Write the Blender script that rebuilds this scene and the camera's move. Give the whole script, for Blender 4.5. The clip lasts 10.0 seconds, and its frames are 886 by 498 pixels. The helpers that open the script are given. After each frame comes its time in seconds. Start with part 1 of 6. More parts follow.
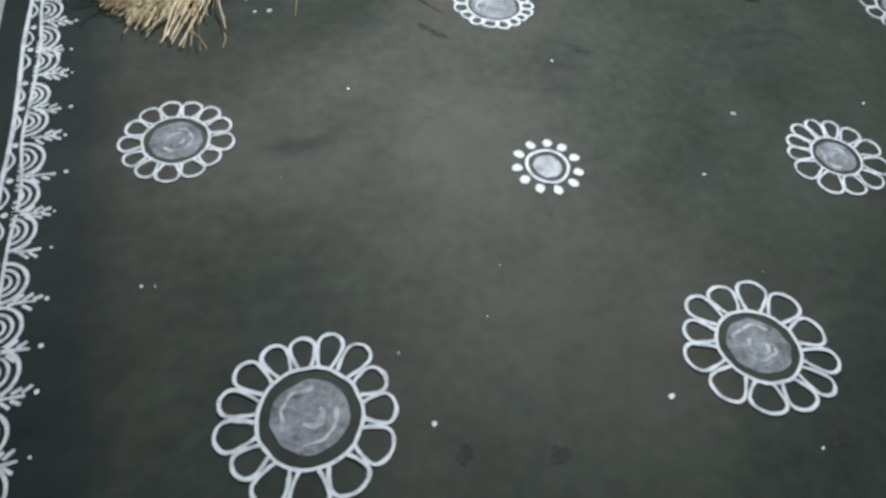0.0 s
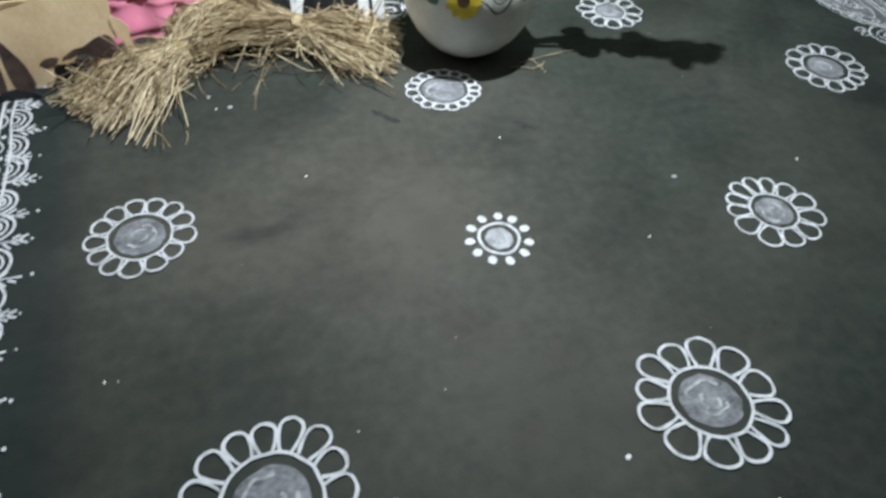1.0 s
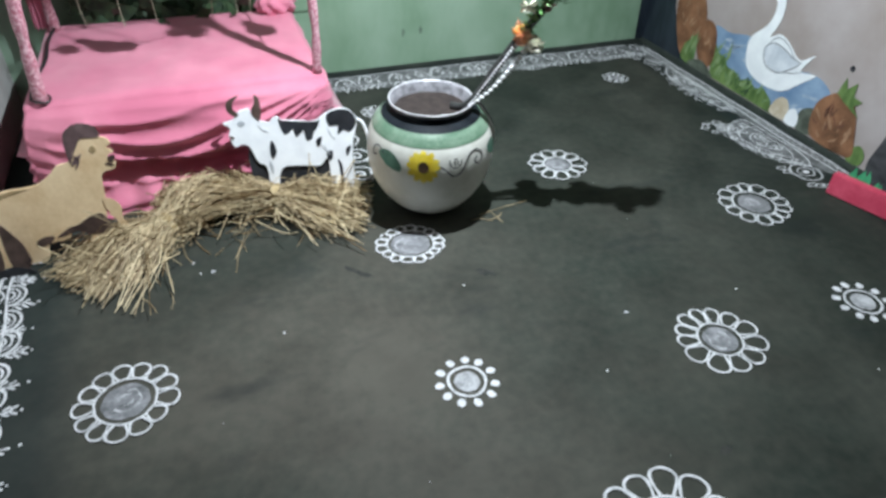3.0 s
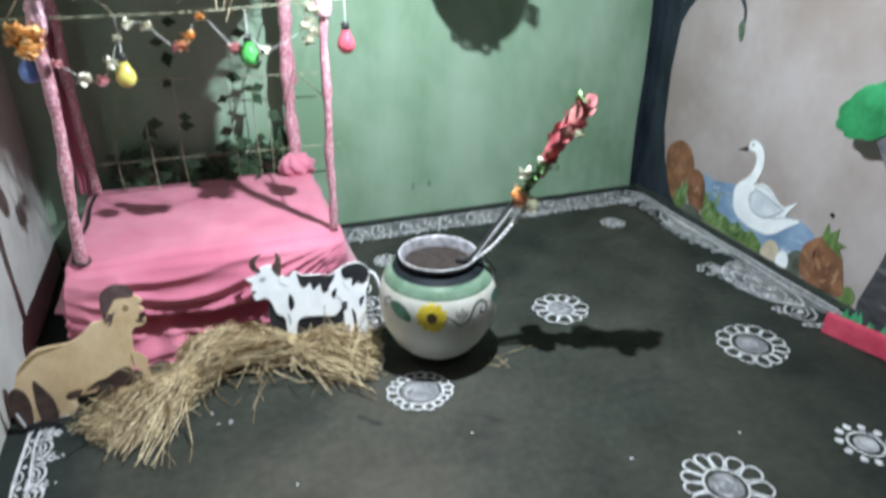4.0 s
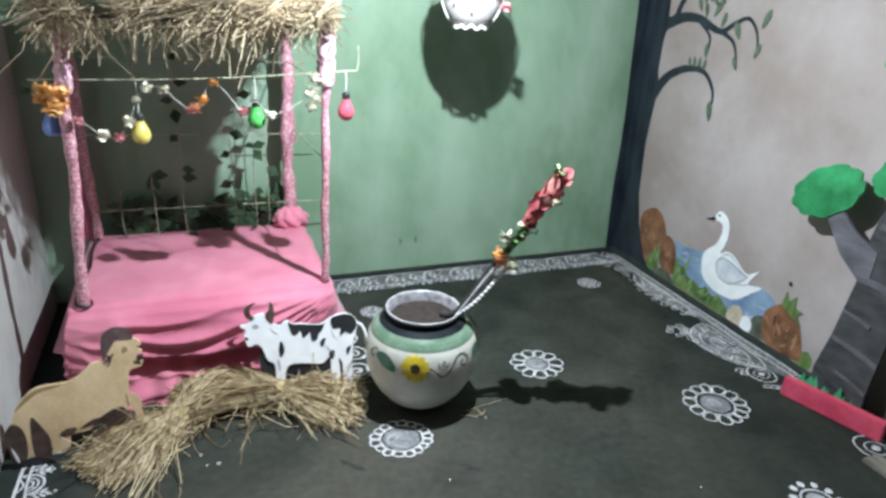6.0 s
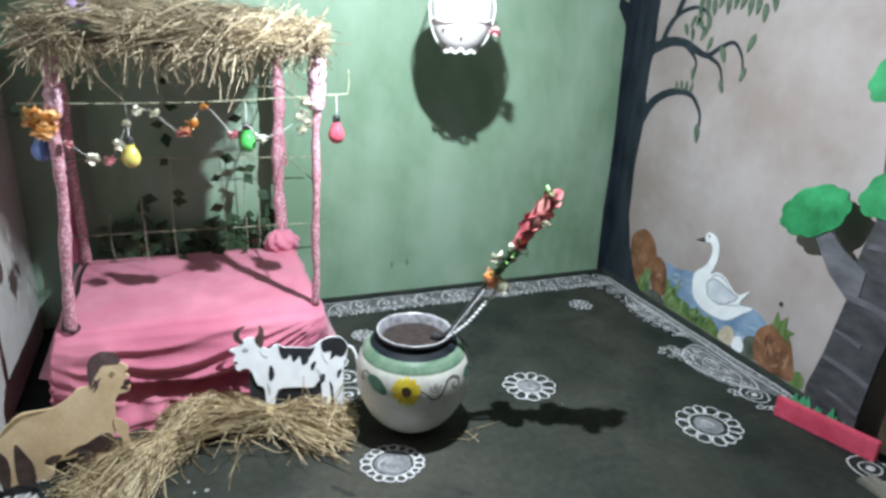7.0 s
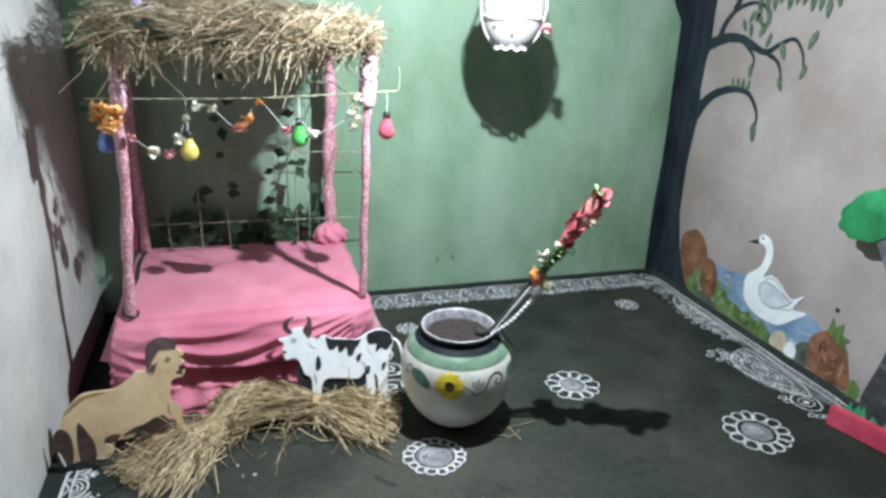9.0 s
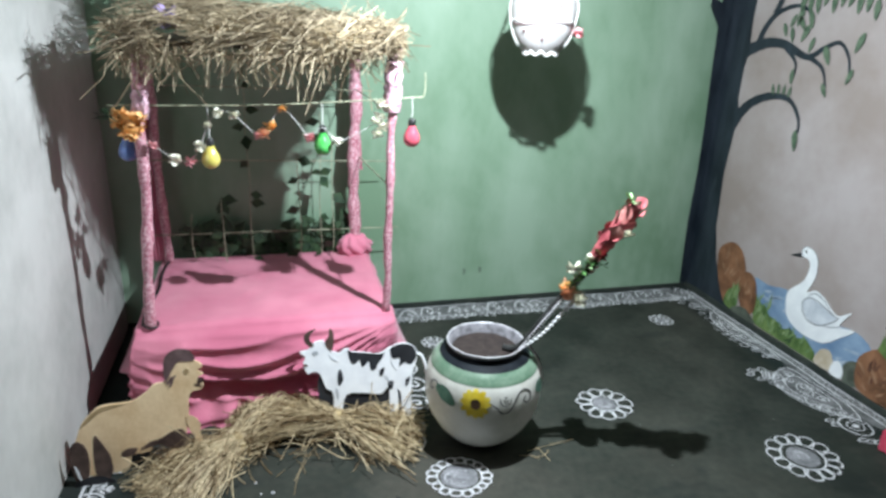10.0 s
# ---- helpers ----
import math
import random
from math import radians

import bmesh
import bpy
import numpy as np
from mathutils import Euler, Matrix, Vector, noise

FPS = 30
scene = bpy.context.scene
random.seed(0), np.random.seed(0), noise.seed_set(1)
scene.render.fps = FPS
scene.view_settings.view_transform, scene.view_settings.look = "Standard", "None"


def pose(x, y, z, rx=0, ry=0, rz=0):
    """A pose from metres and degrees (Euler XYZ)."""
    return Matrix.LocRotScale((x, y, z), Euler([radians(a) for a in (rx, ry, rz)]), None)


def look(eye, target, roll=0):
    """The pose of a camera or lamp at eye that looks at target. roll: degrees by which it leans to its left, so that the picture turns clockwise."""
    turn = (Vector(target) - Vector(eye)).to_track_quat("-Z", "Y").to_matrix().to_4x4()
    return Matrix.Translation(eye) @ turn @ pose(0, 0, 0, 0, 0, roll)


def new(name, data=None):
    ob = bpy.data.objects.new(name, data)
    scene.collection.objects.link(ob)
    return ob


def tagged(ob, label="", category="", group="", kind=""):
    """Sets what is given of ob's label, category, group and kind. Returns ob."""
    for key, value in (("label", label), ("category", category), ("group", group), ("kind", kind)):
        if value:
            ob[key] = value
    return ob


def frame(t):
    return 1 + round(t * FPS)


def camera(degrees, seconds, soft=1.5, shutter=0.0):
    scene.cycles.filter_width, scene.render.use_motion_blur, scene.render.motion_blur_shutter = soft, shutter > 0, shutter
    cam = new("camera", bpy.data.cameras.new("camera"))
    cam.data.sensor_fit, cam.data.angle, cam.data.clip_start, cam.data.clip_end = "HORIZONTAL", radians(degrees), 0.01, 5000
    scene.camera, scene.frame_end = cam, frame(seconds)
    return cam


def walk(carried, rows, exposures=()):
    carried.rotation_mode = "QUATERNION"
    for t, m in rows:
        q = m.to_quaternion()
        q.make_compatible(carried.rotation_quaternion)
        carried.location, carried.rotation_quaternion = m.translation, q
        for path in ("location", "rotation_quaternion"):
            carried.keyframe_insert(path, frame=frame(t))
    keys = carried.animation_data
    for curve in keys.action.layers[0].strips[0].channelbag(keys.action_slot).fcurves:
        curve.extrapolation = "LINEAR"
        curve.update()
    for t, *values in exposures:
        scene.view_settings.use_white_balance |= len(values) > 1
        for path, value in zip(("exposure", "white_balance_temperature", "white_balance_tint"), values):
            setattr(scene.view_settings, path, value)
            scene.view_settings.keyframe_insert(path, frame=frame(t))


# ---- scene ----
cam = camera(68.1, 10.0, soft=3.0, shutter=0.4)
PATH = [
    (0, (-2.465, -2.954, 1.142), (-2.066, -1.885, -0.501), 8.4),
    (0.5, (-2.429, -2.974, 1.175), (-2.028, -1.816, -0.406), 6.0),
    (1, (-2.397, -2.988, 1.204), (-1.937, -1.771, -0.315), 4.9),
    (1.5, (-2.376, -2.992, 1.226), (-1.861, -1.727, -0.235), 5.6),
    (2, (-2.361, -3.011, 1.24), (-1.795, -1.712, -0.171), 6.3),
    (2.5, (-2.369, -3.045, 1.296), (-1.806, -1.661, -0.034), 3.7),
    (2.7, (-2.376, -3.054, 1.307), (-1.803, -1.628, 0.027), 2.9),
    (3.8, (-2.39, -3.117, 1.428), (-1.783, -1.504, 0.413), 0.3),
    (4, (-2.394, -3.137, 1.457), (-1.781, -1.457, 0.56), 0.4),
    (4.5, (-2.41, -3.15, 1.484), (-1.699, -1.443, 0.724), 1.3),
    (5, (-2.403, -3.155, 1.502), (-1.653, -1.454, 0.763), 3.6),
    (5.5, (-2.451, -3.221, 1.527), (-1.71, -1.539, 0.74), 3.9),
    (6, (-2.456, -3.261, 1.541), (-1.773, -1.539, 0.788), 3.1),
    (7.5, (-2.448, -3.265, 1.529), (-1.728, -1.525, 0.856), 3.0),
    (8, (-2.448, -3.259, 1.532), (-1.773, -1.504, 0.849), 2.0),
    (8.5, (-2.434, -3.233, 1.526), (-1.865, -1.455, 0.808), 1.5),
    (9, (-2.458, -3.275, 1.548), (-1.879, -1.497, 0.84), 2.8),
    (9.5, (-2.444, -3.262, 1.54), (-1.892, -1.458, 0.874), 2.4),
    (10, (-2.428, -3.201, 1.509), (-1.928, -1.385, 0.836), 2.2),
]
walk(cam, [(t, look(eye, target, roll)) for t, eye, target, roll in PATH], exposures=[(0, 0.17), (2.5, 0.16), (4.5, 0.13), (7.5, 0.04), (10, 0.02)])

# ---- light ----
LAMP = Vector((-1.66, -1.40, 1.88))
world = bpy.data.worlds.new("world")
scene.world = world
world.use_nodes = True
world.node_tree.nodes["Background"].inputs[0].default_value = (0.9, 0.95, 1.0, 1)
world.node_tree.nodes["Background"].inputs[1].default_value = 0.0
bulb_light = bpy.data.lights.new("bulb_light", "POINT")
bulb_light.energy = 148
bulb_light.color = (0.81, 0.91, 0.985)
bulb_light.shadow_soft_size = 0.014
new("bulb_light", bulb_light).location = LAMP
# second lamp, added at the bulb's place to send more light down than sideways
downward_light = bpy.data.lights.new("downward_light", "AREA")
downward_light.shape = "DISK"
downward_light.size = 0.028
downward_light.energy = 27
downward_light.color = bulb_light.color
new("downward_light", downward_light).location = LAMP - Vector((0, 0, 0.002))


# ---- materials ----
def mat(name, dark, light, scale=6.0, rough=0.7, bump=0.15, fine=90.0, metal=0.0, grain=0.25, stretch=(1, 1, 1), low=0.35, high=0.65, spec=0.4, sheen=0.0, island=0.0):
    """Two tones mixed by broad noise, with a fine grain in tone and relief."""
    m = bpy.data.materials.new(name)
    m.use_nodes = True
    n, l = m.node_tree.nodes, m.node_tree.links
    b = n["Principled BSDF"]
    geo = n.new("ShaderNodeNewGeometry")
    mp = n.new("ShaderNodeMapping")
    mp.inputs["Scale"].default_value = stretch
    l.new(geo.outputs["Position"], mp.inputs["Vector"])
    big, small = n.new("ShaderNodeTexNoise"), n.new("ShaderNodeTexNoise")
    big.inputs["Scale"].default_value, big.inputs["Detail"].default_value = scale, 6
    small.inputs["Scale"].default_value, small.inputs["Detail"].default_value = fine, 4
    for t in (big, small):
        l.new(mp.outputs[0], t.inputs["Vector"])
    ramp = n.new("ShaderNodeValToRGB")
    ramp.color_ramp.elements[0].position, ramp.color_ramp.elements[1].position = low, high
    ramp.color_ramp.elements[0].color, ramp.color_ramp.elements[1].color = (*dark, 1), (*light, 1)
    mix = n.new("ShaderNodeMath")
    mix.operation = "MULTIPLY_ADD"
    l.new(small.outputs[0], mix.inputs[0])
    mix.inputs[1].default_value = grain
    off = n.new("ShaderNodeMath")
    off.operation = "SUBTRACT"
    l.new(big.outputs[0], off.inputs[0])
    off.inputs[1].default_value = grain / 2
    l.new(off.outputs[0], mix.inputs[2])
    value = mix.outputs[0]
    if island:
        isl = n.new("ShaderNodeMath")
        isl.operation = "MULTIPLY_ADD"
        l.new(geo.outputs["Random Per Island"], isl.inputs[0])
        isl.inputs[1].default_value = island
        sub = n.new("ShaderNodeMath")
        sub.operation = "SUBTRACT"
        l.new(value, sub.inputs[0])
        sub.inputs[1].default_value = island / 2
        l.new(sub.outputs[0], isl.inputs[2])
        value = isl.outputs[0]
    l.new(value, ramp.inputs[0])
    l.new(ramp.outputs[0], b.inputs["Base Color"])
    b.inputs["Roughness"].default_value, b.inputs["Metallic"].default_value = rough, metal
    b.inputs["Specular IOR Level"].default_value = spec
    b.inputs["Sheen Weight"].default_value = sheen
    bp = n.new("ShaderNodeBump")
    bp.inputs["Strength"].default_value, bp.inputs["Distance"].default_value = bump, 0.004
    l.new(small.outputs[0], bp.inputs["Height"])
    l.new(bp.outputs[0], b.inputs["Normal"])
    return m


def floor_material():
    """Dark oxide floor: blacker painted bands along the walls, cloudy stains, and a brighter brownish middle put into
    the colour.
    """
    m = mat("floor_oxide", (0.037, 0.041, 0.034), (0.076, 0.071, 0.059), scale=1.3, rough=0.62, bump=0.12, fine=30, grain=0.34, spec=0.07)
    n, l = m.node_tree.nodes, m.node_tree.links
    b = n["Principled BSDF"]
    base = b.inputs["Base Color"].links[0].from_socket
    geo = n.new("ShaderNodeNewGeometry")
    sep = n.new("ShaderNodeSeparateXYZ")
    l.new(geo.outputs["Position"], sep.inputs[0])
    wob = n.new("ShaderNodeTexNoise")
    wob.inputs["Scale"].default_value, wob.inputs["Detail"].default_value = 5, 5
    l.new(geo.outputs["Position"], wob.inputs["Vector"])

    def band(socket, start, end):
        r = n.new("ShaderNodeMapRange")
        r.inputs["From Min"].default_value, r.inputs["From Max"].default_value = start, end
        add = n.new("ShaderNodeMath")
        add.operation = "MULTIPLY_ADD"
        l.new(wob.outputs[0], add.inputs[0])
        add.inputs[1].default_value = 0.09
        l.new(socket, add.inputs[2])
        l.new(add.outputs[0], r.inputs["Value"])
        return r.outputs[0]
    west = band(sep.outputs["X"], -2.76, -2.88)
    north = band(sep.outputs["Y"], -0.13, -0.08)
    east = band(sep.outputs["X"], -0.16, -0.10)
    one = n.new("ShaderNodeMath")
    one.operation = "MAXIMUM"
    l.new(west, one.inputs[0])
    l.new(north, one.inputs[1])
    two = n.new("ShaderNodeMath")
    two.operation = "MAXIMUM"
    l.new(one.outputs[0], two.inputs[0])
    l.new(east, two.inputs[1])
    mix = n.new("ShaderNodeMix")
    mix.data_type = "RGBA"
    part_of = n.new("ShaderNodeMath")
    part_of.operation = "MULTIPLY"
    part_of.inputs[1].default_value = 0.62
    l.new(two.outputs[0], part_of.inputs[0])
    l.new(part_of.outputs[0], mix.inputs["Factor"])
    l.new(base, mix.inputs["A"])
    mix.inputs["B"].default_value = (0.019, 0.028, 0.029, 1)
    # a few smoky dark smears
    smear = n.new("ShaderNodeTexNoise")
    smear.inputs["Scale"].default_value, smear.inputs["Detail"].default_value = 3.2, 3
    mp = n.new("ShaderNodeMapping")
    mp.inputs["Scale"].default_value, mp.inputs["Rotation"].default_value = (0.8, 2.0, 1), (0, 0, 0.5)
    l.new(geo.outputs["Position"], mp.inputs["Vector"])
    l.new(mp.outputs[0], smear.inputs["Vector"])
    rs = n.new("ShaderNodeMapRange")
    rs.inputs["From Min"].default_value, rs.inputs["From Max"].default_value = 0.60, 0.72
    rs.inputs["To Max"].default_value = 0.5
    l.new(smear.outputs[0], rs.inputs["Value"])
    mix2 = n.new("ShaderNodeMix")
    mix2.data_type = "RGBA"
    l.new(rs.outputs[0], mix2.inputs["Factor"])
    l.new(mix.outputs["Result"], mix2.inputs["A"])
    mix2.inputs["B"].default_value = (0.022, 0.026, 0.026, 1)
    # light fall-off put into the colour: paler, browner middle, darker tint further out
    paled = n.new("ShaderNodeVectorMath")
    paled.operation = "DISTANCE"
    paled.inputs[1].default_value = (-2.24, -1.82, 0)
    l.new(geo.outputs["Position"], paled.inputs[0])
    fall_off = n.new("ShaderNodeMath")
    fall_off.operation = "MULTIPLY_ADD"
    l.new(wob.outputs[0], fall_off.inputs[0])
    fall_off.inputs[1].default_value = 0.9
    l.new(paled.outputs["Value"], fall_off.inputs[2])
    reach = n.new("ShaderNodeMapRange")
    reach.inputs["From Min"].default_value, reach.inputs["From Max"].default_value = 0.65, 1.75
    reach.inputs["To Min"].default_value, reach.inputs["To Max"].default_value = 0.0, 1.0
    l.new(fall_off.outputs[0], reach.inputs["Value"])
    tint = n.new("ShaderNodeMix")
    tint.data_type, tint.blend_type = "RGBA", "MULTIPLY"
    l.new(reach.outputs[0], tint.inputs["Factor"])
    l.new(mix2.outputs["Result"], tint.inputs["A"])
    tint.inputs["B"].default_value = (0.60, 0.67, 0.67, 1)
    # small damp blotches all over
    blot = n.new("ShaderNodeTexNoise")
    blot.inputs["Scale"].default_value, blot.inputs["Detail"].default_value, blot.inputs["Roughness"].default_value = 5.0, 7, 0.55
    l.new(geo.outputs["Position"], blot.inputs["Vector"])
    rb = n.new("ShaderNodeMapRange")
    rb.inputs["From Min"].default_value, rb.inputs["From Max"].default_value = 0.32, 0.62
    rb.inputs["To Min"].default_value, rb.inputs["To Max"].default_value = 0.88, 1.26
    l.new(blot.outputs[0], rb.inputs["Value"])
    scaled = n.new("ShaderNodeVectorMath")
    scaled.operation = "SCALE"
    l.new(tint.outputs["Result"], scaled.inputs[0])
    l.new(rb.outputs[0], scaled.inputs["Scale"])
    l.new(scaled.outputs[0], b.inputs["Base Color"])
    return m


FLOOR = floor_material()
GREEN_WALL = mat("green_limewash", (0.178, 0.295, 0.188), (0.305, 0.43, 0.32), scale=1.7, rough=0.5, bump=0.15, fine=14, stretch=(1.4, 1, 0.8), grain=0.16)
BEIGE_WALL = mat("beige_limewash", (0.30, 0.248, 0.226), (0.415, 0.366, 0.362), scale=2.0, rough=0.75, bump=0.15, fine=18, grain=0.15)
WHITE_WALL = mat("white_limewash", (0.405, 0.402, 0.385), (0.535, 0.53, 0.51), scale=2.5, rough=0.8, bump=0.2, fine=20, grain=0.15)
# near-black so that unseen walls and ceiling send back little light
DARK_SHELL = mat("dark_unseen_shell", (0.03, 0.027, 0.024), (0.06, 0.053, 0.046), scale=2, rough=0.85)
SKIRT = mat("black_skirting_paint", (0.025, 0.033, 0.03), (0.05, 0.06, 0.05), scale=7, rough=0.5)
CHALK = mat("white_chalk_paste", (0.34, 0.35, 0.36), (0.68, 0.68, 0.70), scale=35, rough=0.9, bump=0.5, fine=260, grain=0.5, low=0.2, high=0.55)
CHALK_THIN = mat("thin_chalk_paste", (0.18, 0.185, 0.19), (0.48, 0.48, 0.50), scale=28, rough=0.9, bump=0.3, fine=200, grain=0.6, low=0.25, high=0.65)
CHALK_SMEAR = mat("smeared_chalk", (0.075, 0.078, 0.082), (0.34, 0.34, 0.36), scale=17, rough=0.9, bump=0.3, fine=80, grain=0.6, low=0.25, high=0.8, stretch=(1, 1.6, 1))
CHALK_HAZE = mat("chalk_haze", (0.055, 0.060, 0.060), (0.22, 0.225, 0.23), scale=16, rough=0.9, bump=0.2, fine=90, grain=0.6, low=0.3, high=0.75)
STRAW = mat("dry_rice_straw", (0.15, 0.09, 0.036), (0.80, 0.65, 0.41), scale=14, rough=0.6, bump=0.2, fine=120, grain=0.3, island=0.8, low=0.12, high=0.9)
STRAW_TIE = mat("straw_tie", (0.35, 0.25, 0.12), (0.6, 0.47, 0.26), scale=40, rough=0.7)
THATCH = mat("weathered_thatch_straw", (0.11, 0.078, 0.044), (0.70, 0.58, 0.40), scale=7, rough=0.65, bump=0.2, fine=120, grain=0.3, island=0.7, low=0.15, high=0.92)
PINK_CLOTH = mat("pink_cotton", (0.56, 0.150, 0.235), (0.68, 0.225, 0.315), scale=5, rough=0.85, bump=0.3, fine=420, sheen=0.3, grain=0.2)
POST_WRAP = mat("pink_glitter_paper", (0.44, 0.15, 0.20), (0.84, 0.58, 0.63), scale=95, rough=0.45, bump=0.6, fine=240, grain=0.7, low=0.40, high=0.74)
LACE = mat("pale_pink_net", (0.52, 0.27, 0.34), (0.74, 0.52, 0.60), scale=60, rough=0.8, bump=0.5)
BAMBOO = mat("pale_cane", (0.24, 0.25, 0.17), (0.44, 0.45, 0.32), scale=30, rough=0.55)
DARK_WOOD = mat("dark_wood", (0.05, 0.035, 0.025), (0.10, 0.07, 0.05), scale=20, rough=0.6)
POT_WHITE = mat("pot_cream_paint", (0.66, 0.65, 0.58), (0.80, 0.79, 0.73), scale=12, rough=0.42, bump=0.12, fine=70)
POT_GREEN = mat("pot_green_paint", (0.055, 0.135, 0.075), (0.21, 0.30, 0.22), scale=9, rough=0.45)
# black neck paint with the rim's shade put into the colour
POT_BLACK = mat("pot_shaded_black_paint", (0.005, 0.007, 0.010), (0.014, 0.018, 0.023), scale=14, rough=0.6, spec=0.12)
RIM_SILVER = mat("silver_rim_paint", (0.19, 0.185, 0.20), (0.42, 0.41, 0.44), scale=40, rough=0.4, metal=0.25)
RIM_PALE = mat("worn_white_lip_paint", (0.42, 0.41, 0.43), (0.72, 0.71, 0.73), scale=45, rough=0.4)
POT_FILL = mat("brown_grain_filling", (0.018, 0.012, 0.011), (0.040, 0.028, 0.024), scale=40, rough=0.9, bump=0.5)
YELLOW = mat("yellow_paint", (0.72, 0.52, 0.03), (0.85, 0.68, 0.08), scale=20, rough=0.5)
BROWN = mat("brown_paint", (0.05, 0.028, 0.015), (0.11, 0.06, 0.03), scale=20, rough=0.6)
LEAF_PAINT = mat("leaf_green_paint", (0.07, 0.17, 0.12), (0.12, 0.25, 0.18), scale=30, rough=0.5)
INK = mat("black_line_paint", (0.015, 0.016, 0.02), (0.035, 0.037, 0.045), scale=40, rough=0.5)
COW_WHITE = mat("white_poster_paint", (0.80, 0.81, 0.84), (0.90, 0.91, 0.93), scale=16, rough=0.6)
COW_BLACK = mat("black_poster_paint", (0.012, 0.013, 0.016), (0.03, 0.032, 0.038), scale=16, rough=0.5)
COW_GREY = mat("grey_poster_paint", (0.38, 0.40, 0.43), (0.55, 0.57, 0.60), scale=16, rough=0.6)
CALF_MANE = mat("faded_brown_poster_paint", (0.10, 0.06, 0.06), (0.20, 0.13, 0.13), scale=20, rough=0.7)
CALF_EYE = mat("olive_poster_paint", (0.30, 0.21, 0.10), (0.42, 0.30, 0.16), scale=30, rough=0.7)
CALF_TAN = mat("tan_poster_paint", (0.66, 0.45, 0.245), (0.92, 0.71, 0.46), scale=8, rough=0.65, low=0.3, high=0.7)
CALF_DARK = mat("dark_brown_poster_paint", (0.05, 0.03, 0.025), (0.12, 0.075, 0.06), scale=20, rough=0.6)
TREE_BLACK = mat("blue_black_wall_paint", (0.008, 0.013, 0.020), (0.026, 0.036, 0.048), scale=7, rough=0.45, stretch=(2, 2, 0.5), fine=40)
TWIG_LEAF = mat("dull_green_wall_paint", (0.055, 0.095, 0.06), (0.12, 0.17, 0.11), scale=40, rough=0.6)
SWAN_WHITE = mat("swan_white_paint", (0.78, 0.80, 0.83), (0.88, 0.90, 0.92), scale=14, rough=0.6)
SWAN_WING = mat("swan_wing_paint", (0.50, 0.54, 0.60), (0.70, 0.73, 0.78), scale=18, rough=0.6)
SWAN_GREY = mat("swan_grey_paint", (0.20, 0.21, 0.24), (0.38, 0.40, 0.43), scale=25, rough=0.6)
WATER_BLUE = mat("pond_blue_paint", (0.13, 0.22, 0.36), (0.27, 0.38, 0.52), scale=8, rough=0.6, low=0.3, high=0.7)
ROCK_RUST = mat("rust_rock_paint", (0.095, 0.042, 0.020), (0.33, 0.155, 0.08), scale=9, rough=0.65, low=0.3, high=0.72)
ROCK_DARK = mat("dark_stone_paint", (0.05, 0.06, 0.045), (0.13, 0.15, 0.12), scale=15, rough=0.65)
ROCK_PALE = mat("pale_stone_paint", (0.45, 0.36, 0.25), (0.62, 0.55, 0.44), scale=15, rough=0.65)
GRASS_PAINT = mat("grass_green_paint", (0.035, 0.085, 0.020), (0.17, 0.26, 0.08), scale=14, rough=0.65, stretch=(1, 2, 0.7), low=0.3, high=0.7)
GRASS_LIGHT = mat("pale_grass_paint", (0.10, 0.19, 0.07), (0.26, 0.35, 0.17), scale=18, rough=0.65)
GRASS_DARK = mat("deep_grass_paint", (0.020, 0.055, 0.020), (0.06, 0.12, 0.04), scale=18, rough=0.65)
ROCK_LIGHT = mat("pale_rust_paint", (0.20, 0.10, 0.055), (0.38, 0.22, 0.13), scale=18, rough=0.65)
ROCK_DEEP = mat("deep_rust_paint", (0.085, 0.035, 0.022), (0.16, 0.07, 0.04), scale=18, rough=0.65)
WATER_PALE = mat("pale_pond_paint", (0.25, 0.33, 0.44), (0.40, 0.47, 0.56), scale=12, rough=0.6)
TREE_LEAF = mat("bright_green_paper", (0.008, 0.13, 0.04), (0.038, 0.33, 0.125), scale=9, rough=0.55, low=0.3, high=0.7)
TREE_BARK = mat("charcoal_painted_paper", (0.020, 0.021, 0.024), (0.085, 0.085, 0.092), scale=11, rough=0.6, stretch=(1, 1, 2.5), bump=0.4, low=0.25, high=0.8)
# the limb's own paler slate, used again for highlights on the trunk's folds
TREE_BARK_PALE = mat("slate_painted_paper", (0.055, 0.056, 0.066), (0.17, 0.165, 0.185), scale=9, rough=0.6, stretch=(1, 1, 2.0), bump=0.4, low=0.25, high=0.8)
GRASS_PAPER = mat("light_green_paper", (0.03, 0.28, 0.12), (0.08, 0.44, 0.22), scale=12, rough=0.6)
RED_PAPER = mat("crimson_crepe_paper", (0.54, 0.05, 0.10), (0.70, 0.10, 0.165), scale=10, rough=0.6, bump=0.4)
ROSE_RED = mat("red_fabric_petals", (0.20, 0.028, 0.038), (0.50, 0.13, 0.14), scale=22, rough=0.7)
ROSE_PALE = mat("pale_red_fabric_petals", (0.42, 0.14, 0.13), (0.66, 0.33, 0.29), scale=25, rough=0.7)
ORANGE = mat("orange_fabric_petals", (0.80, 0.40, 0.12), (0.92, 0.64, 0.32), scale=40, rough=0.7)
PEACH = mat("peach_fabric_petals", (0.82, 0.42, 0.26), (0.90, 0.62, 0.45), scale=40, rough=0.7)
CREAM = mat("cream_fabric_petals", (0.76, 0.74, 0.60), (0.88, 0.87, 0.77), scale=40, rough=0.7)
ROSE_PINK = mat("pink_fabric_petals", (0.72, 0.30, 0.33), (0.86, 0.50, 0.52), scale=40, rough=0.7)
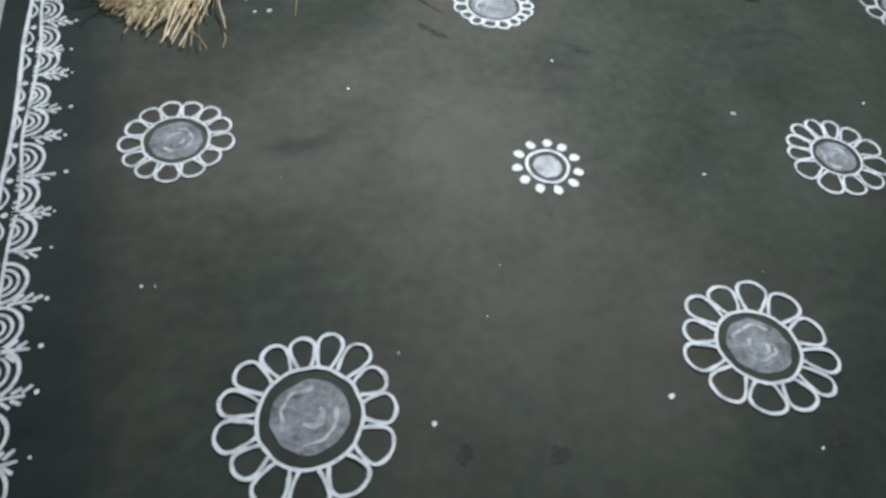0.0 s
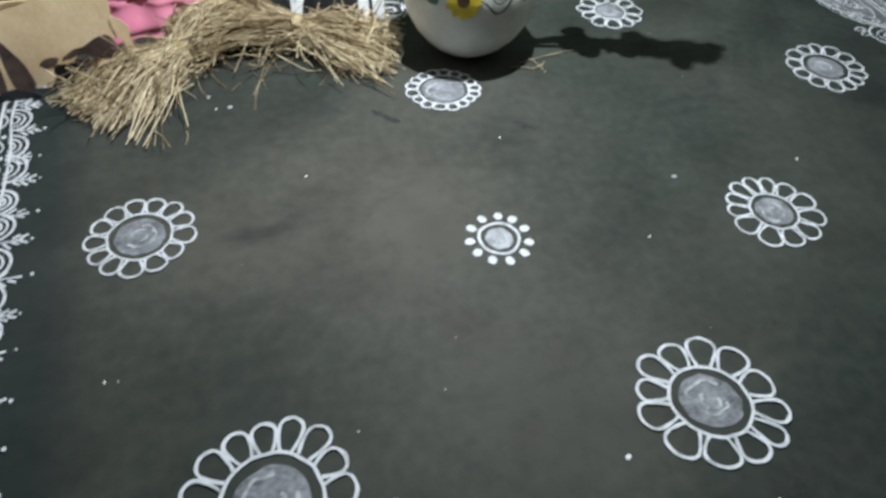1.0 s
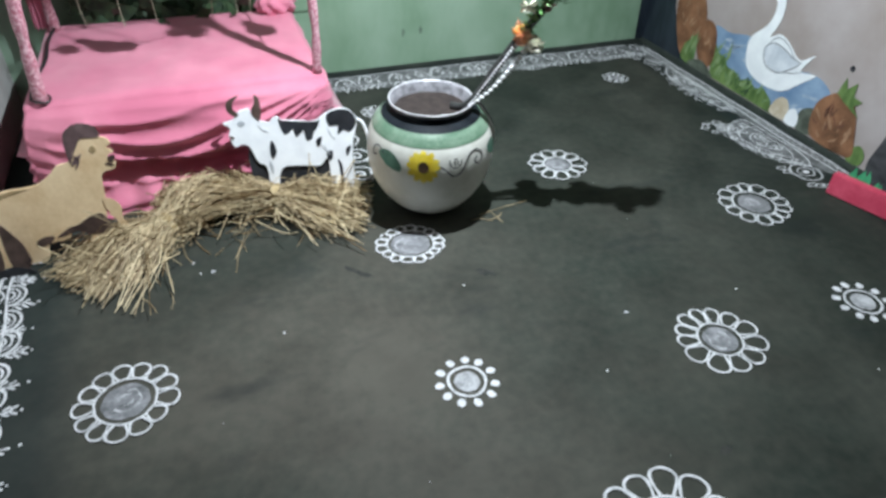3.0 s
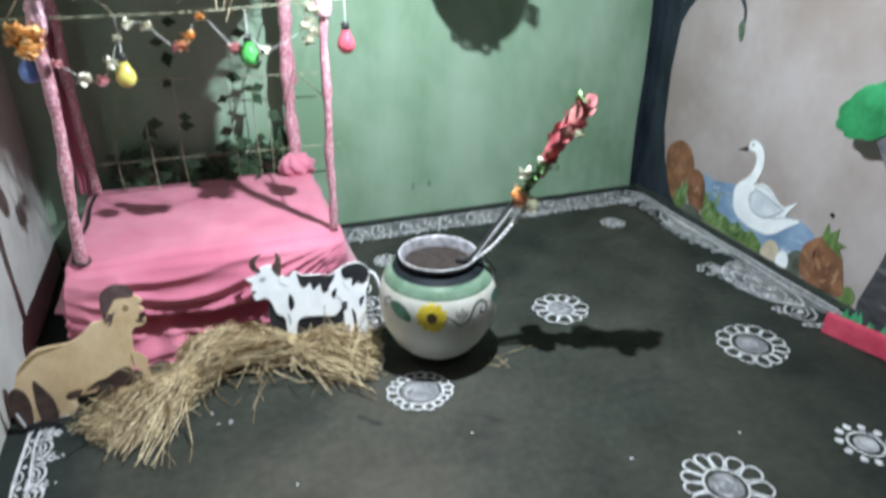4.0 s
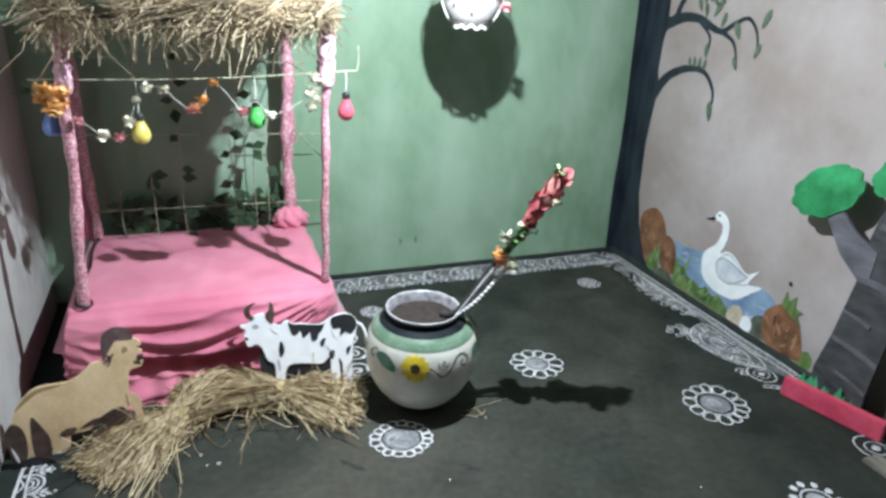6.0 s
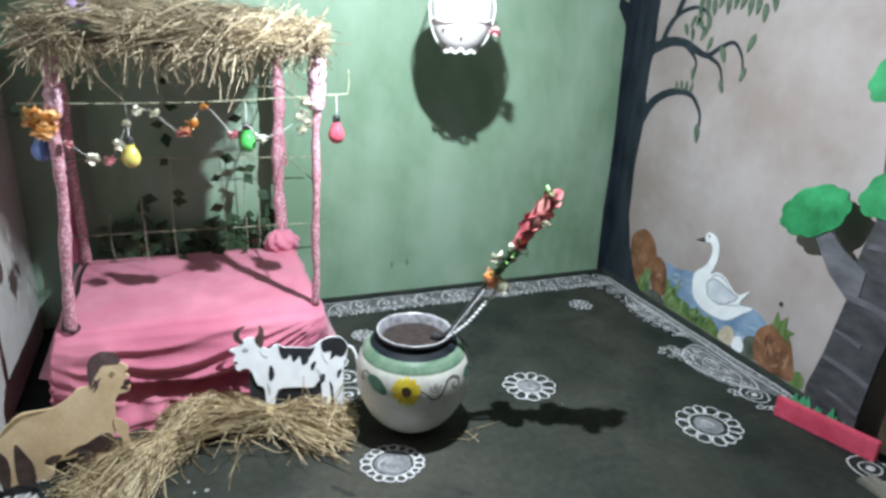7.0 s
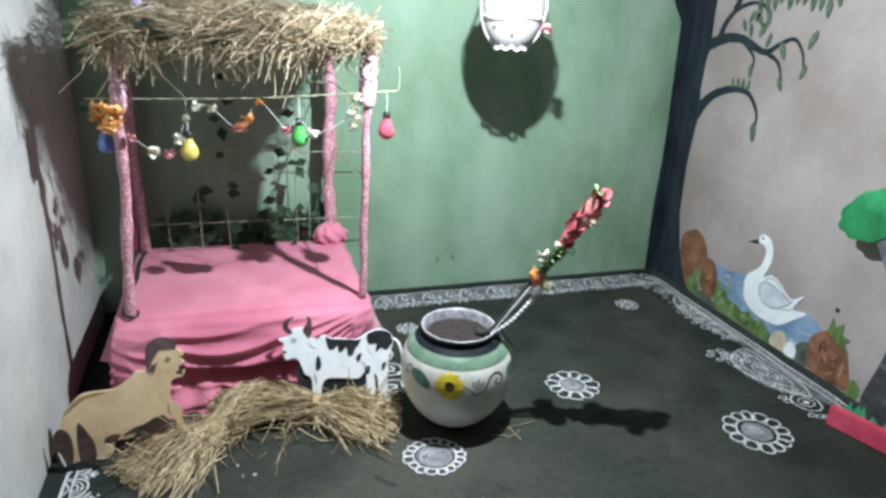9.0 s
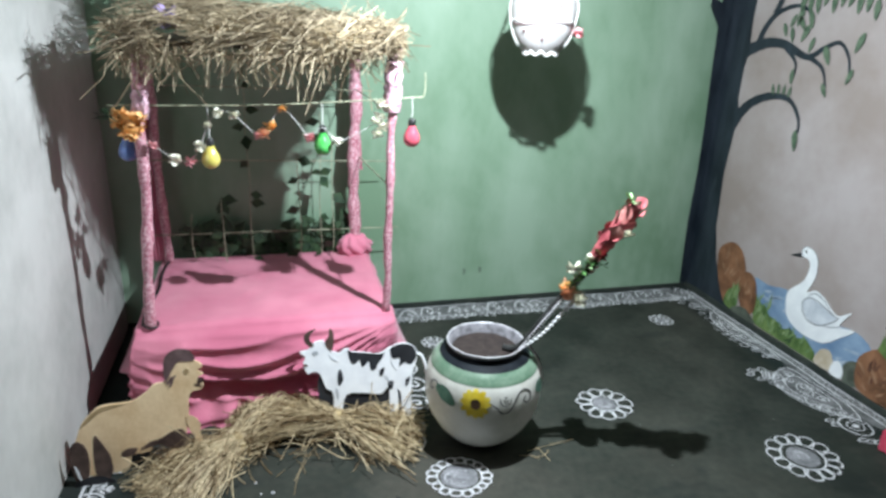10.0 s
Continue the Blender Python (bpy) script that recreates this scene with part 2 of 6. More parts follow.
GREEN_LEAF = mat("fabric_leaf_green", (0.05, 0.15, 0.04), (0.16, 0.32, 0.10), scale=30, rough=0.6)
LIGHT_LEAF = mat("pale_leaf_green", (0.22, 0.42, 0.16), (0.40, 0.60, 0.30), scale=30, rough=0.6)
VINE_LEAF = mat("dark_vine_leaf", (0.014, 0.036, 0.018), (0.038, 0.078, 0.032), scale=30, rough=0.55)
PURPLE = mat("purple_fabric", (0.22, 0.15, 0.36), (0.34, 0.26, 0.50), scale=40, rough=0.8)
BULBS = {c: mat(c + "_painted_glass", d, e, scale=25, rough=0.22, bump=0.02, spec=0.6) for c, d, e in (
    ("red", (0.55, 0.08, 0.12), (0.66, 0.13, 0.17)), ("green", (0.06, 0.42, 0.08), (0.14, 0.54, 0.16)),
    ("yellow", (0.58, 0.48, 0.08), (0.68, 0.58, 0.16)), ("blue", (0.10, 0.16, 0.40), (0.15, 0.23, 0.50)))}
CAP = mat("black_bulb_cap", (0.012, 0.012, 0.012), (0.03, 0.03, 0.03), scale=30, rough=0.4)
LACE_WHITE = mat("white_lace", (0.78, 0.78, 0.79), (0.92, 0.92, 0.93), scale=90, rough=0.8, bump=0.3)
STRING = mat("white_string", (0.55, 0.55, 0.52), (0.72, 0.72, 0.70), scale=60, rough=0.9)
GREY_PLANK = mat("worn_grey_wood", (0.14, 0.13, 0.11), (0.27, 0.25, 0.21), scale=9, rough=0.7, stretch=(5, 1, 1))
CABLE = mat("black_cable", (0.008, 0.008, 0.008), (0.02, 0.02, 0.02), scale=30, rough=0.35)
METAL = mat("bright_steel", (0.60, 0.60, 0.60), (0.75, 0.75, 0.75), scale=30, rough=0.25, metal=1.0)
WALL_MARK = mat("grey_green_rub", (0.10, 0.15, 0.11), (0.16, 0.23, 0.17), scale=40, rough=0.7)
SMEAR = mat("damp_oxide", (0.026, 0.029, 0.027), (0.050, 0.050, 0.045), scale=22, rough=0.6, bump=0.1, fine=60, grain=0.5, spec=0.07)
PAPER = mat("white_paper_fleck", (0.6, 0.6, 0.6), (0.8, 0.8, 0.8), scale=30, rough=0.9)
CLAY = mat("handi_white_paint", (0.40, 0.385, 0.375), (0.54, 0.525, 0.515), scale=14, rough=0.5)


# ---- building helpers ----
def empty(name, label, category, group="", at=(0, 0, 0)):
    e = new(name)
    e.location = at
    return tagged(e, label, category, group)


def finish(name, bm, material, smooth=False):
    me = bpy.data.meshes.new(name)
    bmesh.ops.recalc_face_normals(bm, faces=bm.faces[:])
    if smooth:
        for f in bm.faces:
            f.smooth = True
    bm.to_mesh(me)
    bm.free()
    me.materials.append(material)
    return new(name, me)


def part(name, bm, material, parent, label="", smooth=False):
    ob = finish(name, bm, material, smooth)
    ob.parent = parent
    ob.matrix_parent_inverse = Matrix.Translation(-parent.location) if parent.location.length else Matrix()
    if label:
        tagged(ob, label)
    return ob


def box(x0, x1, y0, y1, z0, z1, bevel=0.0, bm=None):
    bm = bm or bmesh.new()
    r = bmesh.ops.create_cube(bm, size=1.0)
    for v in r["verts"]:
        v.co = Vector(((x0 + x1) / 2 + v.co.x * (x1 - x0), (y0 + y1) / 2 + v.co.y * (y1 - y0), (z0 + z1) / 2 + v.co.z * (z1 - z0)))
    if bevel:
        bmesh.ops.bevel(bm, geom=bm.edges[:], offset=bevel, segments=2, affect="EDGES")
    return bm


def curve_pts(pts, n=8, closed=False):
    """Catmull-Rom through the given points."""
    P = [Vector(p) for p in pts]
    m = len(P)
    out = []
    for i in range(m if closed else m - 1):
        if closed:
            a, b, c, d = P[i - 1], P[i], P[(i + 1) % m], P[(i + 2) % m]
        else:
            a, b, c, d = P[max(i - 1, 0)], P[i], P[i + 1], P[min(i + 2, m - 1)]
        for k in range(n):
            t = k / n
            out.append(0.5 * ((2 * b) + (c - a) * t + (2 * a - 5 * b + 4 * c - d) * t * t + (3 * b - a - 3 * c + d) * t ** 3))
    if not closed:
        out.append(P[-1])
    return out


def tube(bm, pts, radius, sides=8, taper=None, closed_ends=True):
    """A round bar along 3D points; radius may be a function of 0..1."""
    P = [Vector(p) for p in pts]
    rings = []
    ref = Vector((0.31, 0.57, 0.76))
    for i, p in enumerate(P):
        d = (P[min(i + 1, len(P) - 1)] - P[max(i - 1, 0)]).normalized()
        u = d.cross(ref).normalized()
        v = d.cross(u)
        r = radius(i / (len(P) - 1)) if callable(radius) else radius
        rings.append([bm.verts.new(p + r * (u * math.cos(2 * math.pi * k / sides) + v * math.sin(2 * math.pi * k / sides))) for k in range(sides)])
    for a, b in zip(rings, rings[1:]):
        for k in range(sides):
            bm.faces.new((a[k], a[(k + 1) % sides], b[(k + 1) % sides], b[k]))
    if closed_ends:
        bm.faces.new(rings[0])
        bm.faces.new(rings[-1])
    return bm


def lathe(profile, sides=64, centre=(0, 0, 0), bm=None, cap_low=False, cap_high=False):
    bm = bm or bmesh.new()
    c = Vector(centre)
    rings = [[bm.verts.new(c + Vector((r * math.cos(2 * math.pi * k / sides), r * math.sin(2 * math.pi * k / sides), z))) for k in range(sides)] for r, z in profile]
    for a, b in zip(rings, rings[1:]):
        for k in range(sides):
            bm.faces.new((a[k], a[(k + 1) % sides], b[(k + 1) % sides], b[k]))
    if cap_low:
        bm.faces.new(rings[0])
    if cap_high:
        bm.faces.new(rings[-1])
    return bm


class Drawing:
    """Flat hand-painted shapes on a surface; mapper(u, v, height) gives the place in the world."""
    def __init__(self, mapper, height=0.003, seed=1):
        self.mapper, self.h, self.rng, self.bm = mapper, height, random.Random(seed), bmesh.new()

    def _lift(self):
        self.h += 0.00004

    def stroke(self, pts, width, closed=False, wobble=0.25, n=8, smooth=True):
        P = curve_pts([(p[0], p[1], 0) for p in pts], n, closed) if smooth else [Vector((p[0], p[1], 0)) for p in pts]
        m = len(P)
        self._lift()
        rows = []
        phase = self.rng.random() * 9
        for i, p in enumerate(P):
            a = P[i - 1] if (closed or i) else P[0]
            b = P[(i + 1) % m] if (closed or i < m - 1) else P[-1]
            d = b - a
            if d.length < 1e-7:
                d = Vector((1, 0, 0))
            d.normalize()
            w = (width(i / max(m - 1, 1)) if callable(width) else width) / 2
            w *= 1 + wobble * noise.noise(Vector((p.x * 60 + phase, p.y * 60, phase)))
            q = Vector((-d.y, d.x, 0)) * w
            rows.append([self.bm.verts.new(self.mapper(p.x + s * q.x, p.y + s * q.y, self.h)) for s in (1, -1)])
        pairs = list(zip(rows, rows[1:])) + ([(rows[-1], rows[0])] if closed else [])
        for a, b in pairs:
            self.bm.faces.new((a[0], a[1], b[1], b[0]))

    def fill(self, pts, n=6, smooth=True):
        P = curve_pts([(p[0], p[1], 0) for p in pts], n, True) if smooth else [Vector((p[0], p[1], 0)) for p in pts]
        self._lift()
        f = self.bm.faces.new([self.bm.verts.new(self.mapper(p.x, p.y, self.h)) for p in P])
        f.normal_update()
        bmesh.ops.triangulate(self.bm, faces=[f])

    def dot(self, u, v, r, aspect=1.0, turn=0.0, rough=0.12, n=14):
        out = []
        for k in range(n):
            a = 2 * math.pi * k / n
            x, y = r * math.cos(a) * (1 + rough * self.rng.uniform(-1, 1)), r * aspect * math.sin(a) * (1 + rough * self.rng.uniform(-1, 1))
            out.append((u + x * math.cos(turn) - y * math.sin(turn), v + x * math.sin(turn) + y * math.cos(turn)))
        self.fill(out, n=2)

    def spiral(self, u, v, r, turns, width, start=0.0, way=1, n=40):
        self.stroke([(u + r * (k / n) * math.cos(start + way * 2 * math.pi * turns * k / n), v + r * (k / n) * math.sin(start + way * 2 * math.pi * turns * k / n)) for k in range(n + 1)], width, smooth=False)

    def ring(self, u, v, r, width, aspect=1.0, turn=0.0, wob=0.02, n=40):
        out = []
        for k in range(n):
            a = 2 * math.pi * k / n
            e = 1 + wob * math.sin(3 * a + u * 40) + wob * 0.6 * math.sin(5 * a + v * 30)
            x, y = r * e * math.cos(a), r * aspect * e * math.sin(a)
            out.append((u + x * math.cos(turn) - y * math.sin(turn), v + x * math.sin(turn) + y * math.cos(turn)))
        self.stroke(out, width, closed=True, smooth=False)


def on_floor(u, v, h):
    return Vector((u, v, h))


def on_back_wall(u, v, h):
    return Vector((u, -h, v))


def on_right_wall(u, v, h):
    return Vector((-h, u, v))


def drawn(name, d, material, parent, label=""):
    return part(name, d.bm, material, parent, label)


# ---- room ----
X0, X1, Y0, Y1, H = -3.14, 0.0, -4.8, 0.0, 2.75
tagged(finish("floor", box(X0 - 0.15, X1 + 0.15, Y0 - 0.15, Y1 + 0.15, -0.12, 0), FLOOR), "dark grey-green oxide floor with brown patches and a paler middle", "floor", kind="structure")
tagged(finish("wall_north", box(X0 - 0.15, X1 + 0.15, Y1, Y1 + 0.15, 0, H), GREEN_WALL), "mint green limewashed wall with damp streaks", "wall", kind="structure")
YE, YW = -2.40, -1.75
tagged(finish("wall_east", box(X1, X1 + 0.15, YE, Y1, 0, H), BEIGE_WALL), "grey-beige limewashed wall with painted pictures", "wall", kind="structure")
tagged(finish("wall_west", box(X0 - 0.15, X0, YW, Y1, 0, H), WHITE_WALL), "off-white limewashed wall", "wall", kind="structure")
# unseen closing surfaces, made dark to hold down the bounce
tagged(finish("wall_south", box(X0 - 0.15, X1 + 0.15, Y0 - 0.15, Y0, 0, H), DARK_SHELL), "unseen wall behind the walk, kept dark to cut bounced light", "wall", kind="structure")
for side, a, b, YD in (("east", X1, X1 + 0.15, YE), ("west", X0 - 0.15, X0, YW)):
    tagged(finish("wall_" + side + "_rear", box(a, b, Y0, YD, 0, H), DARK_SHELL), "unseen wall beside the walk, kept dark to cut bounced light", "wall", kind="structure")
tagged(finish("ceiling", box(X0 - 0.15, X1 + 0.15, Y0 - 0.15, Y1 + 0.15, H, H + 0.12), DARK_SHELL), "unseen ceiling, kept dark to cut bounced light", "ceiling", kind="structure")
tagged(finish("baseboard_north", box(X0, X1 - 0.004, -0.004, 0.001, 0, 0.022, 0.001), SKIRT), "thin black painted strip along the green wall", "baseboard", kind="structure")
tagged(finish("baseboard_east", box(-0.004, 0.001, -2.05, -0.004, 0, 0.03, 0.001), SKIRT), "thin black painted strip along the beige wall", "baseboard", kind="structure")


# ---- chalk drawings on the floor ----
def chalk_flower(u, v, size, petals, core, ring, seed, turn=0.0, aspect=1.0, tilt=0.0, bearings=()):
    """A round chalk flower: smeared disc, a ring, and looped petals of uneven size."""
    rng = random.Random(seed)
    e = empty("chalk_flower", "white chalk flower with looped petals on dark floor", "floor drawing", "chalk flowers on the floor", (u, v, 0))
    R = size / 2
    line = max(0.0058, R * 0.041)

    def place(r, a):
        x, y = r * math.cos(a), r * aspect * math.sin(a)
        return u + x * math.cos(tilt) - y * math.sin(tilt), v + x * math.sin(tilt) + y * math.cos(tilt)
    d = Drawing(on_floor, 0.0020, seed)
    d.fill([place(R * core * (1 + 0.04 * rng.uniform(-1, 1)), 2 * math.pi * k / 20) for k in range(20)], n=3)
    drawn("disc", d, CHALK_SMEAR, e, "smeared grey chalk disc")
    swirl = Drawing(on_floor, 0.0030, seed)
    for k in range(4):
        a0, rr = rng.uniform(0, 6.28), R * core * rng.uniform(0.25, 0.75)
        swirl.stroke([place(rr * rng.uniform(0.9, 1.1), a0 + j * 0.35) for j in range(7)], R * 0.04, wobble=0.9)
    drawn("swirl", swirl, CHALK_THIN, e)
    d = Drawing(on_floor, 0.0034, seed)
    d.stroke([place(R * ring * (1 + 0.015 * rng.uniform(-1, 1)), 2 * math.pi * k / 24) for k in range(24)], line, closed=True, n=4)
    drawn("ring", d, CHALK, e)
    angles, total = [], 0
    for k in range(petals):
        w = rng.uniform(0.82, 1.2)
        angles.append((total, w))
        total += w
    spans = [(turn + 2 * math.pi * (a + w / 2) / total, math.pi * w / total) for a, w in angles]
    if bearings:
        # hand-drawn petals at their own bearings, each reaching half way to its neighbours
        spans = []
        for k, b in enumerate(bearings):
            low, high = (b - bearings[k - 1]) % 360 / 2, (bearings[(k + 1) % len(bearings)] - b) % 360 / 2
            spans.append((math.radians(b + (high - low) / 2) - tilt, math.radians(low + high) / 2))
    for a, (mid, half) in enumerate(spans):
        r0, r1 = R * (ring + 0.02), R * rng.uniform(0.90, 0.985)
        p = Drawing(on_floor, 0.0036 + 0.0003 * (len(e.children) % 5), seed + int(a * 10))
        skew = rng.uniform(-0.10, 0.10) * half
        side = [(0.0, 0.66), (0.10, 0.80), (0.30, 0.92), (0.55, 0.98), (0.76, 0.90), (0.92, 0.58)]
        h = half * rng.uniform(0.87, 0.96)
        pts = [(u, -w) for u, w in side] + [(1.0, 0.0)] + [(u, w) for u, w in side[::-1]]
        p.stroke([place(r0 + (r1 - r0) * u, mid + h * w + skew * u) for u, w in pts], line, n=4, wobble=0.5)
        drawn("petal", p, CHALK, e)
    return e


def dotted_flower(u, v, size, dots, seed, turn=0.0):
    rng = random.Random(seed)
    e = empty("dotted_chalk_flower", "small white chalk flower with dot petals on dark floor", "floor drawing", "chalk flowers on the floor", (u, v, 0))
    R = size / 2
    d = Drawing(on_floor, 0.002, seed)
    d.dot(u, v, R * 0.40, rough=0.05, n=20)
    drawn("disc", d, CHALK_THIN, e)
    d = Drawing(on_floor, 0.0032, seed)
    d.ring(u, v, R * 0.58, R * 0.085)
    drawn("ring", d, CHALK, e)
    for k in range(dots):
        a = turn + 2 * math.pi * k / dots + rng.uniform(-0.05, 0.05)
        p = Drawing(on_floor, 0.003, seed + k)
        p.dot(u + R * 0.86 * math.cos(a), v + R * 0.86 * math.sin(a), R * 0.150, aspect=0.85, turn=a)
        drawn("dot_petal", p, CHALK, e)
    return e


chalk_flower(-2.720, -1.810, 0.262, 13, 0.44, 0.56, 3, tilt=0.1, bearings=(20, 41, 69, 94, 123, 150, 179, 207, 230, 259, 289, 319, 349))
chalk_flower(-2.505, -2.520, 0.336, 14, 0.41, 0.555, 5, bearings=(22, 45, 68, 88, 111, 136, 160, 181, 210, 232, 263, 290, 329, 355))
chalk_flower(-1.616, -2.556, 0.338, 12, 0.39, 0.51, 8, aspect=0.92, tilt=-0.5, bearings=(6, 39, 67, 100, 126, 154, 182, 211, 249, 282, 311, 331))
chalk_flower(-1.145, -2.115, 0.272, 12, 0.36, 0.47, 11, bearings=(7, 38, 67, 88, 115, 142, 166, 193, 231, 264, 298, 332))
chalk_flower(-1.845, -1.415, 0.238, 17, 0.56, 0.66, 14, aspect=0.90)
chalk_flower(-0.555, -1.575, 0.282, 13, 0.42, 0.55, 17, bearings=(13, 45, 69, 89, 126, 160, 190, 219, 249, 275, 298, 323, 347))
chalk_flower(-1.124, -1.100, 0.244, 11, 0.40, 0.46, 20, turn=0.15)
chalk_flower(-0.429, -0.420, 0.130, 9, 0.40, 0.46, 23)
chalk_flower(-1.700, -0.440, 0.120, 8, 0.40, 0.46, 26)
dotted_flower(-1.888, -2.026, 0.172, 11, 31, 1.32)
dotted_flower(-0.612, -2.125, 0.182, 11, 33, 0.3)


def west_border():
    e = empty("chalk_border_west", "white chalk border of nested arches and sprigs along the white wall", "floor drawing", at=(-3.06, -2, 0))
    d = Drawing(on_floor, 0.002, 41)
    d.stroke([(-3.072 + 0.004 * math.sin(k * 1.7), -0.95 - 0.16 * k) for k in range(20)], 0.010)
    drawn("edge_line", d, CHALK, e)
    d = Drawing(on_floor, 0.0024, 42)
    d.stroke([(-3.040 + 0.007 * math.sin(k * 2.3), -0.95 - 0.16 * k) for k in range(20)], 0.007)
    drawn("inner_line", d, CHALK, e)
    rng = random.Random(7)
    for k in range(26):
        y = -0.98 - 0.1045 * k + rng.uniform(-0.012, 0.012)
        a = Drawing(on_floor, 0.0028, 50 + k)
        grow = rng.uniform(0.86, 1.12)
        for r in (0.018 * grow, 0.032 * grow, 0.048 * grow):
            a.stroke([(-3.045 + r * 1.02 * math.sin(t * math.pi / 8), y + r * math.cos(t * math.pi / 8)) for t in range(9)], 0.0075 if r > 0.04 else 0.0062, n=3)
        a.stroke([(-3.068, y + 0.03), (-3.055, y), (-3.068, y - 0.03)], 0.0055, n=4)
        a.dot(-3.058, y + 0.045, 0.007)
        drawn("arch", a, CHALK, e)
        s = Drawing(on_floor, 0.0032, 90 + k)
        yb, tip = y - 0.052, rng.uniform(0.058, 0.075)
        x = -3.028
        s.stroke([(x, yb), (x + tip * 0.4, yb + rng.uniform(-0.004, 0.004)), (x + tip * 0.8, yb)], 0.0062, n=3, wobble=0.6)
        sprig = drawn("sprig", s, CHALK, e)
        for j in range(2 + k % 2):
            xs, w = x + tip * (0.16 + 0.27 * j), 0.022 - 0.004 * j + rng.uniform(-0.004, 0.004)
            for side in (1, -1):
                if rng.random() < 0.88:
                    dab = Drawing(on_floor, 0.0036, 900 + 7 * k + j)
                    dab.stroke([(xs, yb + side * 0.006), (xs + 0.010, yb + side * w * 0.7), (xs + 0.017, yb + side * w)], 0.0068, n=3)
                    drawn("dab", dab, CHALK, sprig)
        dab = Drawing(on_floor, 0.0034, 930 + k)
        dab.dot(x + tip + 0.006, yb + rng.uniform(-0.003, 0.003), rng.uniform(0.003, 0.005))
        drawn("dab", dab, CHALK, sprig)


def north_border():
    def deep_floor(u, v, h):
        return Vector((u, v * 1.55, h))
    e = empty("chalk_border_north", "white chalk scroll border along the green wall", "floor drawing", at=(-1, -0.07, 0))
    d = Drawing(deep_floor, 0.002, 141)
    d.stroke([(-1.95 + 0.13 * k, -0.022 + 0.003 * math.sin(k * 2.1)) for k in range(15)], 0.007)
    d.stroke([(-1.95 + 0.13 * k, -0.095 + 0.004 * math.sin(k * 1.3)) for k in range(15)], 0.006)
    drawn("edge_line", d, CHALK_THIN, e)
    wash = Drawing(deep_floor, 0.0014, 139)
    wash.fill([(-1.95 + 0.13 * k, -0.016 - 0.006 * (k % 2)) for k in range(15)] + [(-0.13 - 0.13 * k, -0.108 - 0.012 * (k % 3)) for k in range(15)])
    drawn("wash", wash, CHALK_HAZE, e, "thin smeared chalk")
    rng = random.Random(9)
    for k in range(15):
        x = -1.93 + 0.127 * k + rng.uniform(-0.02, 0.02)
        f, g, m = rng.uniform(1.0, 1.5), rng.uniform(-0.012, 0.008), rng.choice((1, -1, 1))
        a = Drawing(deep_floor, 0.0026, 150 + k)
        c = x + 0.05
        a.stroke([(c - m * 0.05, -0.085), (c - m * (0.05 - 0.02 * f), -0.04 + g), (c + m * (0.05 * f - 0.05), -0.030 + g), (c + m * (0.068 * f - 0.05), -0.055 + g), (c + m * (0.052 * f - 0.05), -0.077 + g * 0.5), (c + m * (0.036 * f - 0.05), -0.06 + g), (c + m * (0.05 * f - 0.05), -0.05 + g)], 0.0068, wobble=0.6)
        drawn("scroll", a, CHALK, e)
        b = Drawing(deep_floor, 0.0030, 165 + k)
        b.stroke([(x + 0.055, -0.085), (x + 0.085, -0.070 + g), (x + 0.122, -0.042)], 0.005, wobble=0.6)
        drawn("stem", b, CHALK_THIN, e)
        dot = Drawing(deep_floor, 0.0030, 175 + k)
        dot.dot(x + 0.100, -0.080, rng.uniform(0.005, 0.009))
        drawn("dot", dot, CHALK, e)
        for j in range(4):
            s = Drawing(deep_floor, 0.0028, 180 + 4 * k + j)
            u, h = x + 0.032 * j, rng.uniform(0.020, 0.034)
            s.stroke([(u, -0.099), (u + 0.012, -0.099 - h), (u + 0.027, -0.101)], 0.0058, n=4, wobble=0.5)
            drawn("scallop", s, CHALK if rng.random() < 0.6 else CHALK_THIN, e)


